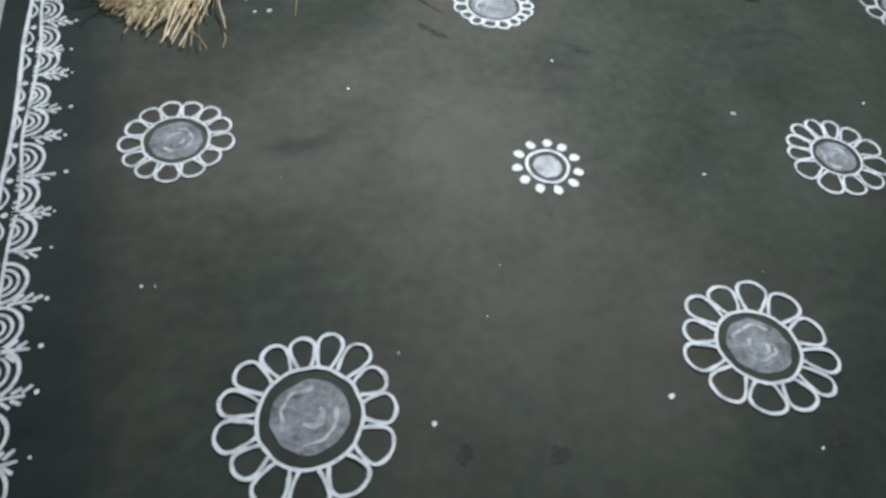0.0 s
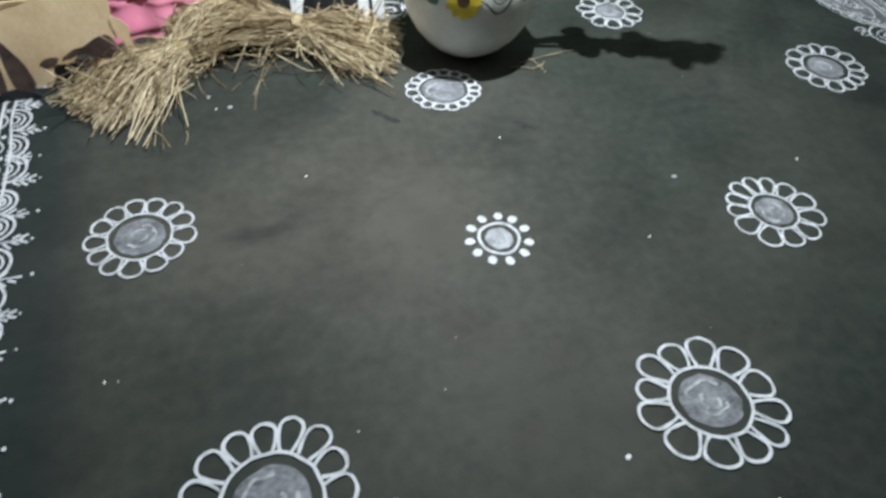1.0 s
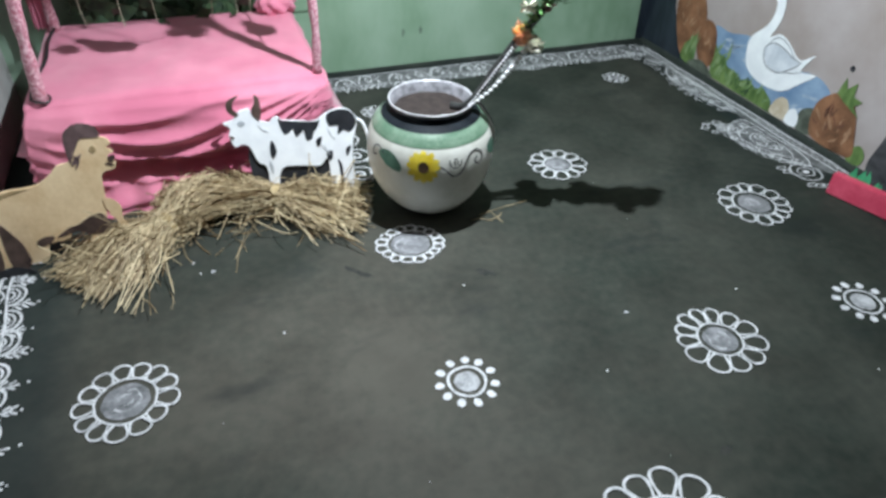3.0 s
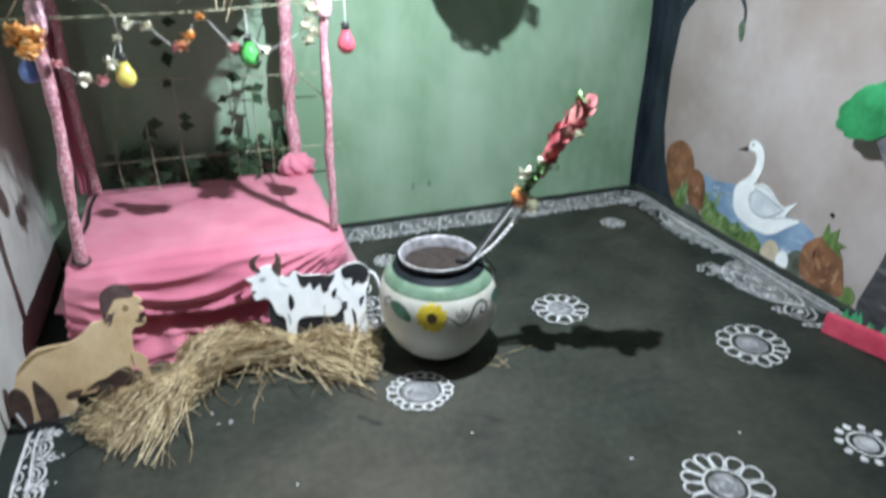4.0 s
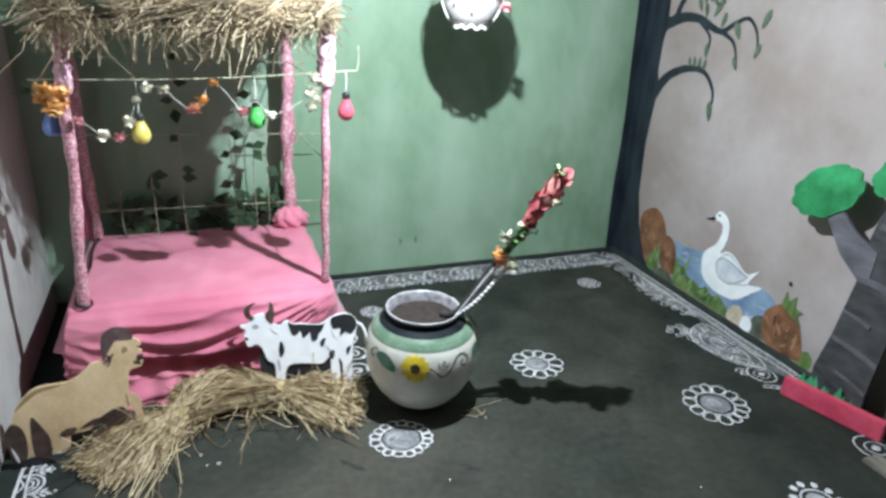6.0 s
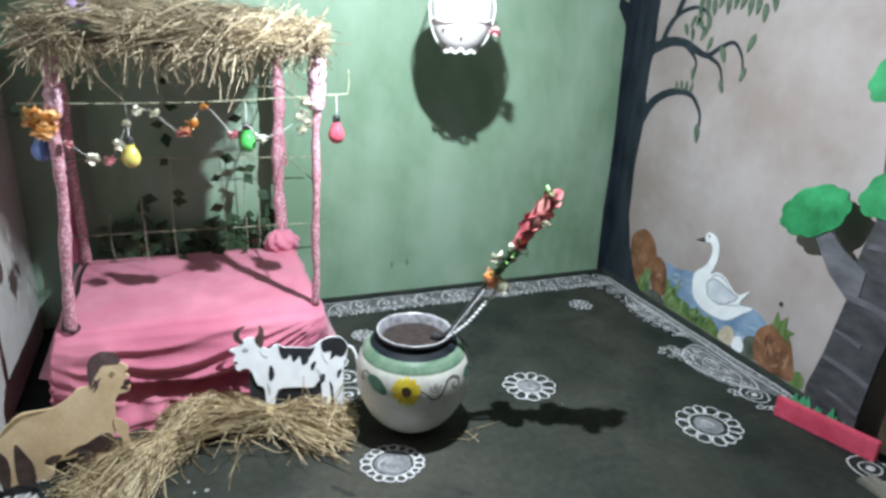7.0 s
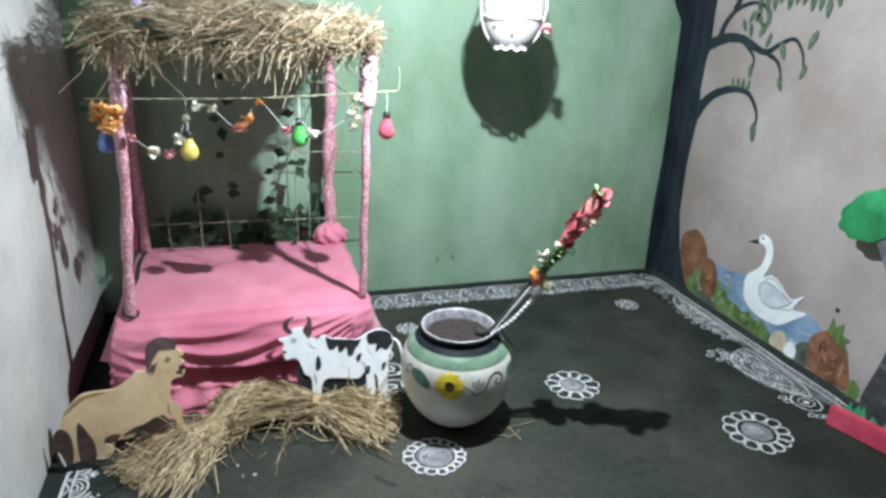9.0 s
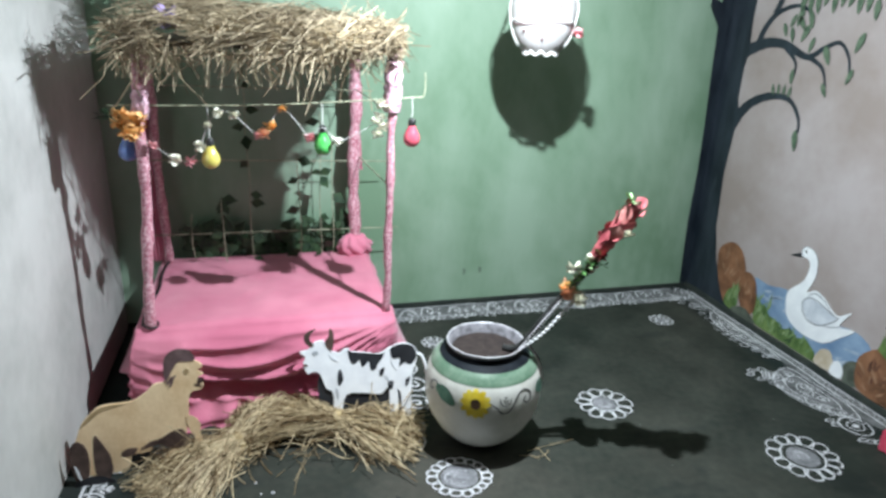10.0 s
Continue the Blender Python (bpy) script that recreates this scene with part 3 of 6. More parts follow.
def east_border():
    def wide_floor(u, v, h):
        return Vector((0.01 + u * 1.24, v, h))
    e = empty("chalk_border_east", "white chalk paisley and scroll border along the beige wall", "floor drawing", at=(-0.1, -1, 0))
    d = Drawing(wide_floor, 0.002, 241)
    d.stroke([(-0.030 + 0.003 * math.sin(k * 2.1), -0.10 - 0.13 * k) for k in range(12)], 0.0075)
    d.stroke([(-0.062 + 0.004 * math.sin(k * 1.3), -0.10 - 0.13 * k) for k in range(12)], 0.0065)
    drawn("edge_line", d, CHALK, e)
    wash = Drawing(wide_floor, 0.0012, 239)
    wash.fill([(-0.022, -0.09 - 0.14 * k) for k in range(11)] + [(-0.088 - 0.022 * (k % 2), -1.49 + 0.14 * k) for k in range(11)])
    drawn("wash", wash, CHALK_HAZE, e, "thin smeared chalk")
    for k in range(22):
        y = -0.13 - 0.066 * k
        a = Drawing(wide_floor, 0.0024, 250 + k)
        a.stroke([(-0.062, y), (-0.036, y - 0.016), (-0.062, y - 0.04)], 0.006, n=4)
        a.dot(-0.045, y - 0.05, 0.006)
        drawn("link", a, CHALK_THIN, e)
    # round eyes, leaves and combs that reach into the room
    for k, (x, y, r) in enumerate(((-0.105, -0.30, 0.034), (-0.110, -0.52, 0.030), (-0.200, -1.05, 0.030), (-0.160, -1.455, 0.048), (-0.130, -0.17, 0.030), (-0.135, -1.985, 0.058))):
        a = Drawing(wide_floor, 0.003, 280 + k)
        a.ring(x, y, r, 0.0052, aspect=1.3)
        a.ring(x, y, r * 0.58, 0.0045, aspect=1.1)
        a.dot(x, y, r * 0.25)
        drawn("eye_motif", a, CHALK, e)
    # two long leaf shapes washed in thin chalk, veined and edged with small loops
    long_leaf = [(-0.10, -1.00), (-0.185, -1.03), (-0.232, -1.11), (-0.228, -1.21), (-0.192, -1.32), (-0.120, -1.42), (-0.082, -1.32), (-0.088, -1.14)]
    thin_leaf = [(-0.066, -0.40), (-0.115, -0.44), (-0.140, -0.58), (-0.128, -0.76), (-0.085, -0.92), (-0.062, -0.70)]
    for k, shape in enumerate((long_leaf, thin_leaf)):
        wash = Drawing(wide_floor, 0.0018, 300 + k)
        wash.fill(shape)
        drawn("leaf_wash", wash, CHALK_HAZE, e, "thin smeared chalk")
        edge = Drawing(wide_floor, 0.0026, 310 + k)
        edge.stroke(shape, 0.0055, closed=True, wobble=0.8)
        drawn("leaf_outline", edge, CHALK, e)
        mx, my = sum(p[0] for p in shape) / len(shape), sum(p[1] for p in shape) / len(shape)
        for f in (0.66, 0.34):
            vein = Drawing(wide_floor, 0.0030, 315 + k)
            vein.stroke([(mx + (x - mx) * f, my + (y - my) * f) for x, y in shape], 0.0042, closed=True, wobble=0.8)
            drawn("leaf_vein", vein, CHALK, e)
        low, high = min(p[1] for p in shape), max(p[1] for p in shape)
        for m in range(7):
            y = high - 0.05 - (high - low - 0.10) * m / 6
            curl = Drawing(wide_floor, 0.0034, 330 + 8 * k + m)
            curl.spiral(mx + 0.016 * (-1) ** m, y, 0.026 if k == 0 else 0.018, 1.3, 0.0048, start=m * 1.7)
            drawn("curl", curl, CHALK, e)
    rng = random.Random(17)
    for k in range(26):
        if k < 17:
            t = k / 16
            x, y = -0.215 - 0.035 * math.sin(math.pi * t) + 0.09 * t * t, -0.99 - 0.45 * t
        else:
            t = (k - 17) / 8
            x, y = -0.125 - 0.03 * math.sin(math.pi * t), -0.38 - 0.50 * t
        a = Drawing(wide_floor, 0.0032, 320 + k)
        a.ring(x + rng.uniform(-0.006, 0.006), y, rng.uniform(0.010, 0.017), 0.0046, aspect=rng.uniform(0.8, 1.3))
        drawn("loop", a, CHALK if rng.random() < 0.7 else CHALK_THIN, e)
    for k, (x, y) in enumerate(((-0.262, -0.985), (-0.285, -1.015), (-0.268, -1.06), (-0.225, -1.40), (-0.222, -1.43), (-0.205, -1.54), (-0.185, -1.555), (-0.165, -1.565), (-0.145, -0.155), (-0.165, -0.19), (-0.155, -0.235))):
        a = Drawing(wide_floor, 0.0034, 350 + k)
        a.stroke([(x + 0.022, y + 0.004), (x + 0.004, y + 0.012), (x - 0.012, y), (x + 0.004, y - 0.010), (x + 0.022, y - 0.002)], 0.005, n=4)
        drawn("petal_loop", a, CHALK, e)


def bed_side_scroll():
    e = empty("chalk_scroll", "white chalk scrolls beside the cloth-covered platform", "floor drawing", at=(-1.87, -0.8, 0))
    for k, (x, y, r) in enumerate(((-1.90, -0.50, 0.045), (-1.885, -0.66, 0.045), (-1.875, -0.80, 0.05), (-1.89, -0.94, 0.045), (-1.95, -1.10, 0.05), (-1.97, -1.19, 0.04))):
        a = Drawing(on_floor, 0.002, 340 + k)
        a.spiral(x, y, r, 1.6, 0.008, start=k)
        a.stroke([(x - 0.05, y + 0.06), (x + 0.03, y + 0.05), (x + 0.055, y), (x + 0.03, y - 0.05)], 0.007)
        drawn("scroll", a, CHALK, e)


west_border()
north_border()
east_border()
bed_side_scroll()


# ---- paintings on the walls ----
def painted_tree():
    e = empty("painted_bare_tree", "blue-black bare tree painted across the wall corner", "wall painting", at=(0, -0.1, 0))
    d = Drawing(on_back_wall, 0.002, 401)
    d.fill([(-0.0008, 0.022), (-0.045, 0.022), (-0.05, 0.16), (-0.058, 0.42), (-0.05, 0.70), (-0.054, 0.95), (-0.066, 1.21), (-0.072, 1.42), (-0.076, 1.50), (-0.14, 1.60), (-0.135, 1.66), (-0.075, 1.62), (-0.085, 1.85), (-0.11, 2.1), (-0.0008, 2.1)], smooth=False)
    drawn("trunk_on_green_wall", d, TREE_BLACK, e)
    d = Drawing(on_right_wall, 0.002, 402)
    d.fill([(-0.0008, 0.03), (-0.50, 0.031), (-0.41, 0.05), (-0.31, 0.13), (-0.235, 0.26), (-0.185, 0.44), (-0.168, 0.74), (-0.186, 0.95), (-0.20, 1.05), (-0.172, 1.15), (-0.174, 1.30), (-0.19, 1.39), (-0.178, 1.54), (-0.18, 1.64), (-0.20, 1.85), (-0.23, 2.1), (-0.0008, 2.1)], smooth=False)
    drawn("trunk_on_beige_wall", d, TREE_BLACK, e)
    limbs = (
        ([(-0.17, 1.02), (-0.206, 1.075), (-0.281, 1.141), (-0.402, 1.187), (-0.528, 1.185), (-0.608, 1.113), (-0.625, 1.041)], 0.062, 0.014),
        ([(-0.16, 1.38), (-0.20, 1.40), (-0.315, 1.436), (-0.428, 1.434), (-0.516, 1.404), (-0.598, 1.387), (-0.681, 1.433), (-0.755, 1.455), (-0.816, 1.401), (-0.841, 1.321)], 0.055, 0.012),
        ([(-0.22, 1.41), (-0.245, 1.43), (-0.279, 1.509), (-0.345, 1.575), (-0.456, 1.608), (-0.538, 1.588), (-0.565, 1.53)], 0.036, 0.012),
        ([(-0.575, 1.392), (-0.683, 1.347), (-0.727, 1.265)], 0.018, 0.010),
        ([(-0.44, 1.42), (-0.52, 1.36), (-0.53, 1.30)], 0.016, 0.009),
        ([(-0.33, 1.57), (-0.40, 1.70), (-0.55, 1.76), (-0.72, 1.72)], 0.03, 0.01),
        ([(-0.19, 1.75), (-0.35, 1.88), (-0.60, 1.93), (-0.85, 1.85)], 0.05, 0.012),
    )
    for k, (pts, w0, w1) in enumerate(limbs):
        d = Drawing(on_right_wall, 0.0026 + 0.0005 * k, 410 + k)
        d.stroke(pts, lambda t, a=w0, b=w1: a * (1 - t) ** 1.5 + b, wobble=0.15)
        drawn("branch", d, TREE_BLACK, e)
    leaves = [(-0.620, 1.005, -1.75, 0.10)]
    rng = random.Random(4)
    for i in range(4):
        leaves.append((-0.415 - 0.037 * i, 1.222 + 0.006 * math.sin(i), 1.3 + 0.15 * i, 0.055))
    for u, v in ((-0.42, 1.50), (-0.47, 1.48), (-0.52, 1.53), (-0.55, 1.49), (-0.60, 1.44), (-0.52, 1.29), (-0.725, 1.25), (-0.70, 1.40), (-0.86, 1.46), (-0.845, 1.32), (-0.57, 1.55), (-0.50, 1.56), (-0.46, 1.54)):
        leaves.append((u, v, rng.uniform(-2.3, -1.0), rng.uniform(0.065, 0.095)))
    for i in range(11):
        leaves.append((-0.50 - 0.045 * i, 1.62 + rng.uniform(-0.04, 0.03), -1.5 + rng.uniform(-0.3, 0.3), 0.085))
    for u, v, a, s in leaves:
        d = Drawing(on_right_wall, 0.0070, 420)
        c, q = math.cos(a), math.sin(a)
        d.fill([(u + s * (p * c - r * q), v + s * (p * q + r * c)) for p, r in ((-0.5, 0), (-0.1, 0.19), (0.5, 0), (-0.1, -0.19))], n=5)
        drawn("leaf", d, TWIG_LEAF, e)


def painted_pond():
    e = empty("painted_swan_pond", "white swan on blue pond with rust rocks, painted on wall", "wall painting", at=(0, -0.9, 0))

    def shape(name, material, pts, h, label="", smooth=True):
        d = Drawing(on_right_wall, h, 431)
        d.fill(pts, smooth=smooth)
        return drawn(name, d, material, e, label)
    shape("water", WATER_BLUE, [(-0.55, 0.27), (-0.66, 0.275), (-0.80, 0.30), (-1.00, 0.25), (-1.194, 0.275), (-1.29, 0.22), (-1.24, 0.12), (-1.10, 0.08), (-0.99, 0.07), (-0.80, 0.08), (-0.63, 0.15)], 0.0016)
    shape("bank", GRASS_PAINT, [(-0.585, 0.20), (-0.62, 0.16), (-0.66, 0.165), (-0.70, 0.125), (-0.766, 0.12), (-0.80, 0.10), (-0.849, 0.125), (-0.90, 0.10), (-0.95, 0.12), (-1.01, 0.085), (-1.03, 0.034), (-0.86, 0.034), (-0.60, 0.036), (-0.58, 0.11)], 0.0022, smooth=False)
    shape("rock", ROCK_RUST, [(-0.25, 0.333), (-0.339, 0.398), (-0.42, 0.38), (-0.47, 0.31), (-0.478, 0.24), (-0.45, 0.12), (-0.40, 0.05), (-0.33, 0.08), (-0.255, 0.228)], 0.0024, "rust brown upright rock")
    shape("rock", ROCK_RUST, [(-0.454, 0.246), (-0.50, 0.285), (-0.56, 0.262), (-0.59, 0.185), (-0.587, 0.09), (-0.52, 0.06), (-0.462, 0.13)], 0.0030, "rust brown upright rock")
    shape("weed", GRASS_PAINT, [(-0.36, 0.05), (-0.37, 0.12), (-0.41, 0.16), (-0.44, 0.19), (-0.46, 0.12), (-0.44, 0.04)], 0.0034)
    shape("stone", ROCK_DARK, [(-0.425, 0.034), (-0.47, 0.075), (-0.53, 0.085), (-0.59, 0.06), (-0.61, 0.034)], 0.0038)
    shape("stone", ROCK_PALE, [(-1.02, 0.04), (-1.04, 0.11), (-1.09, 0.13), (-1.12, 0.09), (-1.11, 0.04)], 0.0030)
    shape("stone", SWAN_WHITE, [(-1.115, 0.036), (-1.12, 0.09), (-1.15, 0.11), (-1.18, 0.08), (-1.175, 0.036)], 0.0034, "white pebble")
    shape("stone", ROCK_DARK, [(-1.175, 0.04), (-1.18, 0.12), (-1.24, 0.15), (-1.28, 0.10), (-1.26, 0.04)], 0.0026)
    shape("rock", ROCK_RUST, [(-1.235, 0.17), (-1.29, 0.242), (-1.36, 0.268), (-1.42, 0.22), (-1.462, 0.12), (-1.475, 0.05), (-1.40, 0.034), (-1.30, 0.034), (-1.25, 0.06)], 0.0038, "rust brown rock")
    shape("weed", GRASS_PAINT, [(-1.31, 0.255), (-1.325, 0.33), (-1.345, 0.285), (-1.38, 0.325), (-1.385, 0.27), (-1.43, 0.265), (-1.40, 0.235), (-1.44, 0.20), (-1.35, 0.235)], 0.0042, smooth=False)
    shape("weed", GRASS_PAINT, [(-1.46, 0.034), (-1.47, 0.09), (-1.50, 0.11), (-1.53, 0.08), (-1.52, 0.034)], 0.0032)
    shape("berry", INK, [(-1.318, 0.36), (-1.325, 0.375), (-1.34, 0.37), (-1.335, 0.352)], 0.0026)
    shape("swan", SWAN_WHITE, [(-0.836, 0.545), (-0.885, 0.534), (-0.915, 0.495), (-0.923, 0.434), (-0.909, 0.377), (-0.895, 0.340), (-0.943, 0.366), (-1.0, 0.352), (-1.063, 0.311), (-1.099, 0.31), (-1.15, 0.348), (-1.122, 0.299), (-1.112, 0.262), (-1.186, 0.275), (-1.127, 0.216), (-1.059, 0.155), (-0.987, 0.135), (-0.89, 0.138), (-0.813, 0.174), (-0.784, 0.244), (-0.791, 0.308), (-0.852, 0.371), (-0.875, 0.429), (-0.872, 0.475), (-0.85, 0.492), (-0.819, 0.491), (-0.811, 0.525)], 0.0046, "white swan")
    shape("wing", SWAN_WING, [(-0.885, 0.28), (-0.918, 0.317), (-0.98, 0.316), (-1.046, 0.297), (-1.086, 0.29), (-1.046, 0.248), (-0.989, 0.216), (-0.92, 0.226)], 0.0052)
    # loose brush strokes over the bank, the rocks and the water
    rng = random.Random(77)

    def dabs(name, material, count, along, up, size, lean, h):
        for k in range(count):
            u, v = rng.uniform(*along), rng.uniform(*up)
            l, a = rng.uniform(*size), rng.gauss(*lean)
            p = Drawing(on_right_wall, h + 0.00008 * (k % 9), 700 + k)
            p.stroke([(u, v), (u + 0.5 * l * math.cos(a) + rng.gauss(0, 0.004), v + 0.5 * l * math.sin(a)), (u + l * math.cos(a), v + l * math.sin(a))], lambda t, w=rng.uniform(0.007, 0.013): w * (0.25 + math.sin(math.pi * min(t + 0.12, 1))), wobble=0.6, n=4)
            drawn(name, p, material, e)
    dabs("grass_stroke", GRASS_LIGHT, 12, (-0.68, -0.585), (0.05, 0.15), (0.05, 0.11), (1.75, 0.25), 0.0027)
    dabs("grass_stroke", GRASS_DARK, 9, (-0.86, -0.74), (0.045, 0.10), (0.03, 0.06), (1.6, 0.5), 0.0028)
    dabs("grass_stroke", GRASS_LIGHT, 14, (-1.02, -0.64), (0.04, 0.09), (0.03, 0.06), (1.6, 0.4), 0.0027)
    dabs("grass_stroke", GRASS_LIGHT, 7, (-0.46, -0.37), (0.05, 0.12), (0.06, 0.12), (1.75, 0.2), 0.0037)
    dabs("rock_stroke", ROCK_LIGHT, 8, (-0.43, -0.30), (0.18, 0.32), (0.04, 0.09), (1.6, 0.3), 0.0026)
    dabs("rock_stroke", ROCK_LIGHT, 5, (-0.56, -0.48), (0.12, 0.22), (0.03, 0.06), (1.6, 0.3), 0.0033)
    dabs("rock_stroke", ROCK_LIGHT, 9, (-1.43, -1.28), (0.05, 0.18), (0.03, 0.08), (1.5, 0.5), 0.0040)
    dabs("rock_stroke", ROCK_DEEP, 7, (-1.44, -1.27), (0.05, 0.16), (0.03, 0.07), (1.5, 0.6), 0.0040)
    dabs("water_stroke", WATER_PALE, 10, (-0.78, -0.62), (0.16, 0.25), (0.04, 0.09), (2.9, 0.15), 0.0019)
    dabs("water_stroke", WATER_PALE, 9, (-1.20, -1.02), (0.10, 0.22), (0.04, 0.08), (2.9, 0.15), 0.0019)
    # the raised near wing and the tail feathers
    d = Drawing(on_right_wall, 0.0059, 436)
    d.stroke([(-0.905, 0.325), (-0.945, 0.352), (-1.0, 0.340), (-1.055, 0.302), (-1.10, 0.296)], 0.005)
    d.stroke([(-1.112, 0.262), (-1.07, 0.240), (-1.02, 0.225)], 0.004)
    drawn("feather_line", d, SWAN_GREY, e)
    d = Drawing(on_right_wall, 0.0056, 433)
    d.stroke([(-0.885, 0.28), (-0.918, 0.320), (-0.98, 0.320), (-1.046, 0.300), (-1.09, 0.29), (-1.046, 0.245), (-0.989, 0.212), (-0.915, 0.222)], 0.006, closed=True)
    drawn("wing_outline", d, SWAN_GREY, e)
    d = Drawing(on_right_wall, 0.0056, 434)
    d.stroke([(-0.833, 0.49), (-0.815, 0.507), (-0.818, 0.53), (-0.84, 0.547), (-0.888, 0.536), (-0.918, 0.497)], 0.004)
    drawn("neck_outline", d, SWAN_GREY, e)
    shape("beak", INK, [(-0.812, 0.508), (-0.748, 0.474), (-0.816, 0.486)], 0.0058, smooth=False)
    shape("eye", INK, [(-0.832, 0.522), (-0.838, 0.53), (-0.846, 0.523), (-0.839, 0.515)], 0.0058)


painted_tree()
painted_pond()


# ---- card cut-outs ----
def slab(pts, y0, thick, n=4, smooth=True, lean=0.0, axis="y", squash=1.0):
    """A flat card cut to an outline, standing across y (or across x)."""
    P = curve_pts([(p[0], p[1], 0) for p in pts], n, True) if smooth else [Vector((p[0], p[1], 0)) for p in pts]
    bm = bmesh.new()

    def at(p, d):
        return Vector((p.x, y0 + d + lean * p.y * squash, p.y * squash)) if axis == "y" else Vector((y0 + d + lean * p.y, p.x, p.y))
    a = [bm.verts.new(at(p, 0)) for p in P]
    b = [bm.verts.new(at(p, thick)) for p in P]
    faces = [bm.faces.new(a), bm.faces.new(b)]
    for i in range(len(P)):
        j = (i + 1) % len(P)
        bm.faces.new((a[i], a[j], b[j], b[i]))
    for f in faces:
        f.normal_update()
    bmesh.ops.triangulate(bm, faces=faces)
    return bm


def spotted_cow():
    e = empty("cow_cutout", "white card cow cut-out with black patches and grey horns", "cow cut-out", at=(-2.13, -1.05, 0))
    Y, L = -1.05, 0.24
    body = part("body", slab([(-2.343, 0.263), (-2.335, 0.286), (-2.355, 0.304), (-2.323, 0.311), (-2.307, 0.331), (-2.285, 0.340), (-2.264, 0.340), (-2.258, 0.320), (-2.244, 0.301), (-2.223, 0.294), (-2.208, 0.288), (-2.190, 0.302), (-2.172, 0.302), (-2.162, 0.290), (-2.113, 0.283), (-2.057, 0.273), (-2.016, 0.293), (-1.976, 0.305), (-1.942, 0.302), (-1.919, 0.286), (-1.906, 0.259), (-1.917, 0.217), (-1.928, 0.184), (-1.935, 0.115), (-1.945, 0.0), (-1.975, 0.0), (-1.975, 0.104), (-1.990, 0.129), (-1.987, 0.096), (-1.990, 0.0), (-2.020, 0.0), (-2.021, 0.119), (-2.031, 0.138), (-2.055, 0.118), (-2.120, 0.128), (-2.187, 0.128), (-2.205, 0.06), (-2.208, 0.0), (-2.232, 0.0), (-2.236, 0.07), (-2.238, 0.141), (-2.263, 0.161), (-2.281, 0.212), (-2.302, 0.228), (-2.328, 0.222), (-2.340, 0.245)], Y, 0.006, n=3, lean=L), COW_WHITE, e)
    # black sheet added in place of the shade between cow and cloth
    part("leg_shade", slab([(-2.285, 0.205), (-2.290, 0.110), (-2.262, 0.040), (-1.960, 0.040), (-1.962, 0.110), (-2.000, 0.150), (-2.120, 0.150), (-2.230, 0.175)], Y + 0.009, 0.004, lean=L), COW_BLACK, e, "dark sheet standing in for the shade behind the legs")
    ln = lambda name, m, pts, h=0.002: part(name, slab(pts, Y - h, 0.0015, n=3, lean=L), m, body)
    ln("horn", CALF_DARK, [(-2.312, 0.321), (-2.332, 0.336), (-2.337, 0.360), (-2.323, 0.378), (-2.291, 0.388), (-2.311, 0.369), (-2.315, 0.347), (-2.301, 0.329)])
    ln("horn", CALF_DARK, [(-2.260, 0.335), (-2.245, 0.358), (-2.242, 0.384), (-2.228, 0.369), (-2.227, 0.334), (-2.236, 0.300), (-2.254, 0.315)])
    ln("patch", COW_BLACK, [(-2.176, 0.297), (-2.160, 0.289), (-2.113, 0.282), (-2.050, 0.273), (-2.036, 0.280), (-2.048, 0.252), (-2.062, 0.238), (-2.070, 0.218), (-2.090, 0.214), (-2.096, 0.248), (-2.108, 0.240), (-2.124, 0.230), (-2.132, 0.258), (-2.148, 0.246), (-2.166, 0.250)])
    ln("patch", COW_BLACK, [(-2.012, 0.290), (-1.976, 0.303), (-1.942, 0.300), (-1.921, 0.287), (-1.909, 0.260), (-1.918, 0.236), (-1.938, 0.222), (-1.958, 0.232), (-1.980, 0.218), (-1.976, 0.250), (-2.006, 0.252)])
    ln("patch", COW_BLACK, [(-2.211, 0.227), (-2.201, 0.214), (-2.198, 0.185), (-2.214, 0.167), (-2.219, 0.194)])
    ln("patch", COW_BLACK, [(-2.058, 0.207), (-2.037, 0.219), (-2.045, 0.192), (-2.055, 0.187)])
    ln("patch", COW_BLACK, [(-2.026, 0.160), (-2.005, 0.163), (-2.009, 0.136), (-2.023, 0.133)])
    ln("patch", COW_BLACK, [(-1.956, 0.164), (-1.937, 0.173), (-1.945, 0.151), (-1.955, 0.138)])
    ln("eye", COW_GREY, [(-2.309, 0.299), (-2.298, 0.306), (-2.285, 0.296), (-2.299, 0.289)])
    ln("mouth", CALF_DARK, [(-2.341, 0.261), (-2.326, 0.255), (-2.333, 0.249), (-2.339, 0.252)])
    ln("leg_line", COW_GREY, [(-2.225, 0.161), (-2.216, 0.133), (-2.221, 0.112), (-2.227, 0.139)])
    ln("leg_line", COW_GREY, [(-2.245, 0.286), (-2.231, 0.269), (-2.214, 0.260), (-2.231, 0.264)])
    ln("leg_line", COW_GREY, [(-2.043, 0.194), (-2.021, 0.169), (-2.013, 0.145), (-2.026, 0.165)])
    ln("hip_line", COW_GREY, [(-2.013, 0.250), (-2.003, 0.222), (-1.987, 0.202), (-2.007, 0.222)])
    t = bmesh.new()
    tube(t, curve_pts([(-1.910, Y + 0.063, 0.262), (-1.890, Y + 0.061, 0.250), (-1.876, Y + 0.050, 0.215), (-1.870, Y + 0.040, 0.170)], 6), 0.006, 6)
    part("tail", t, COW_WHITE, e, "", True)


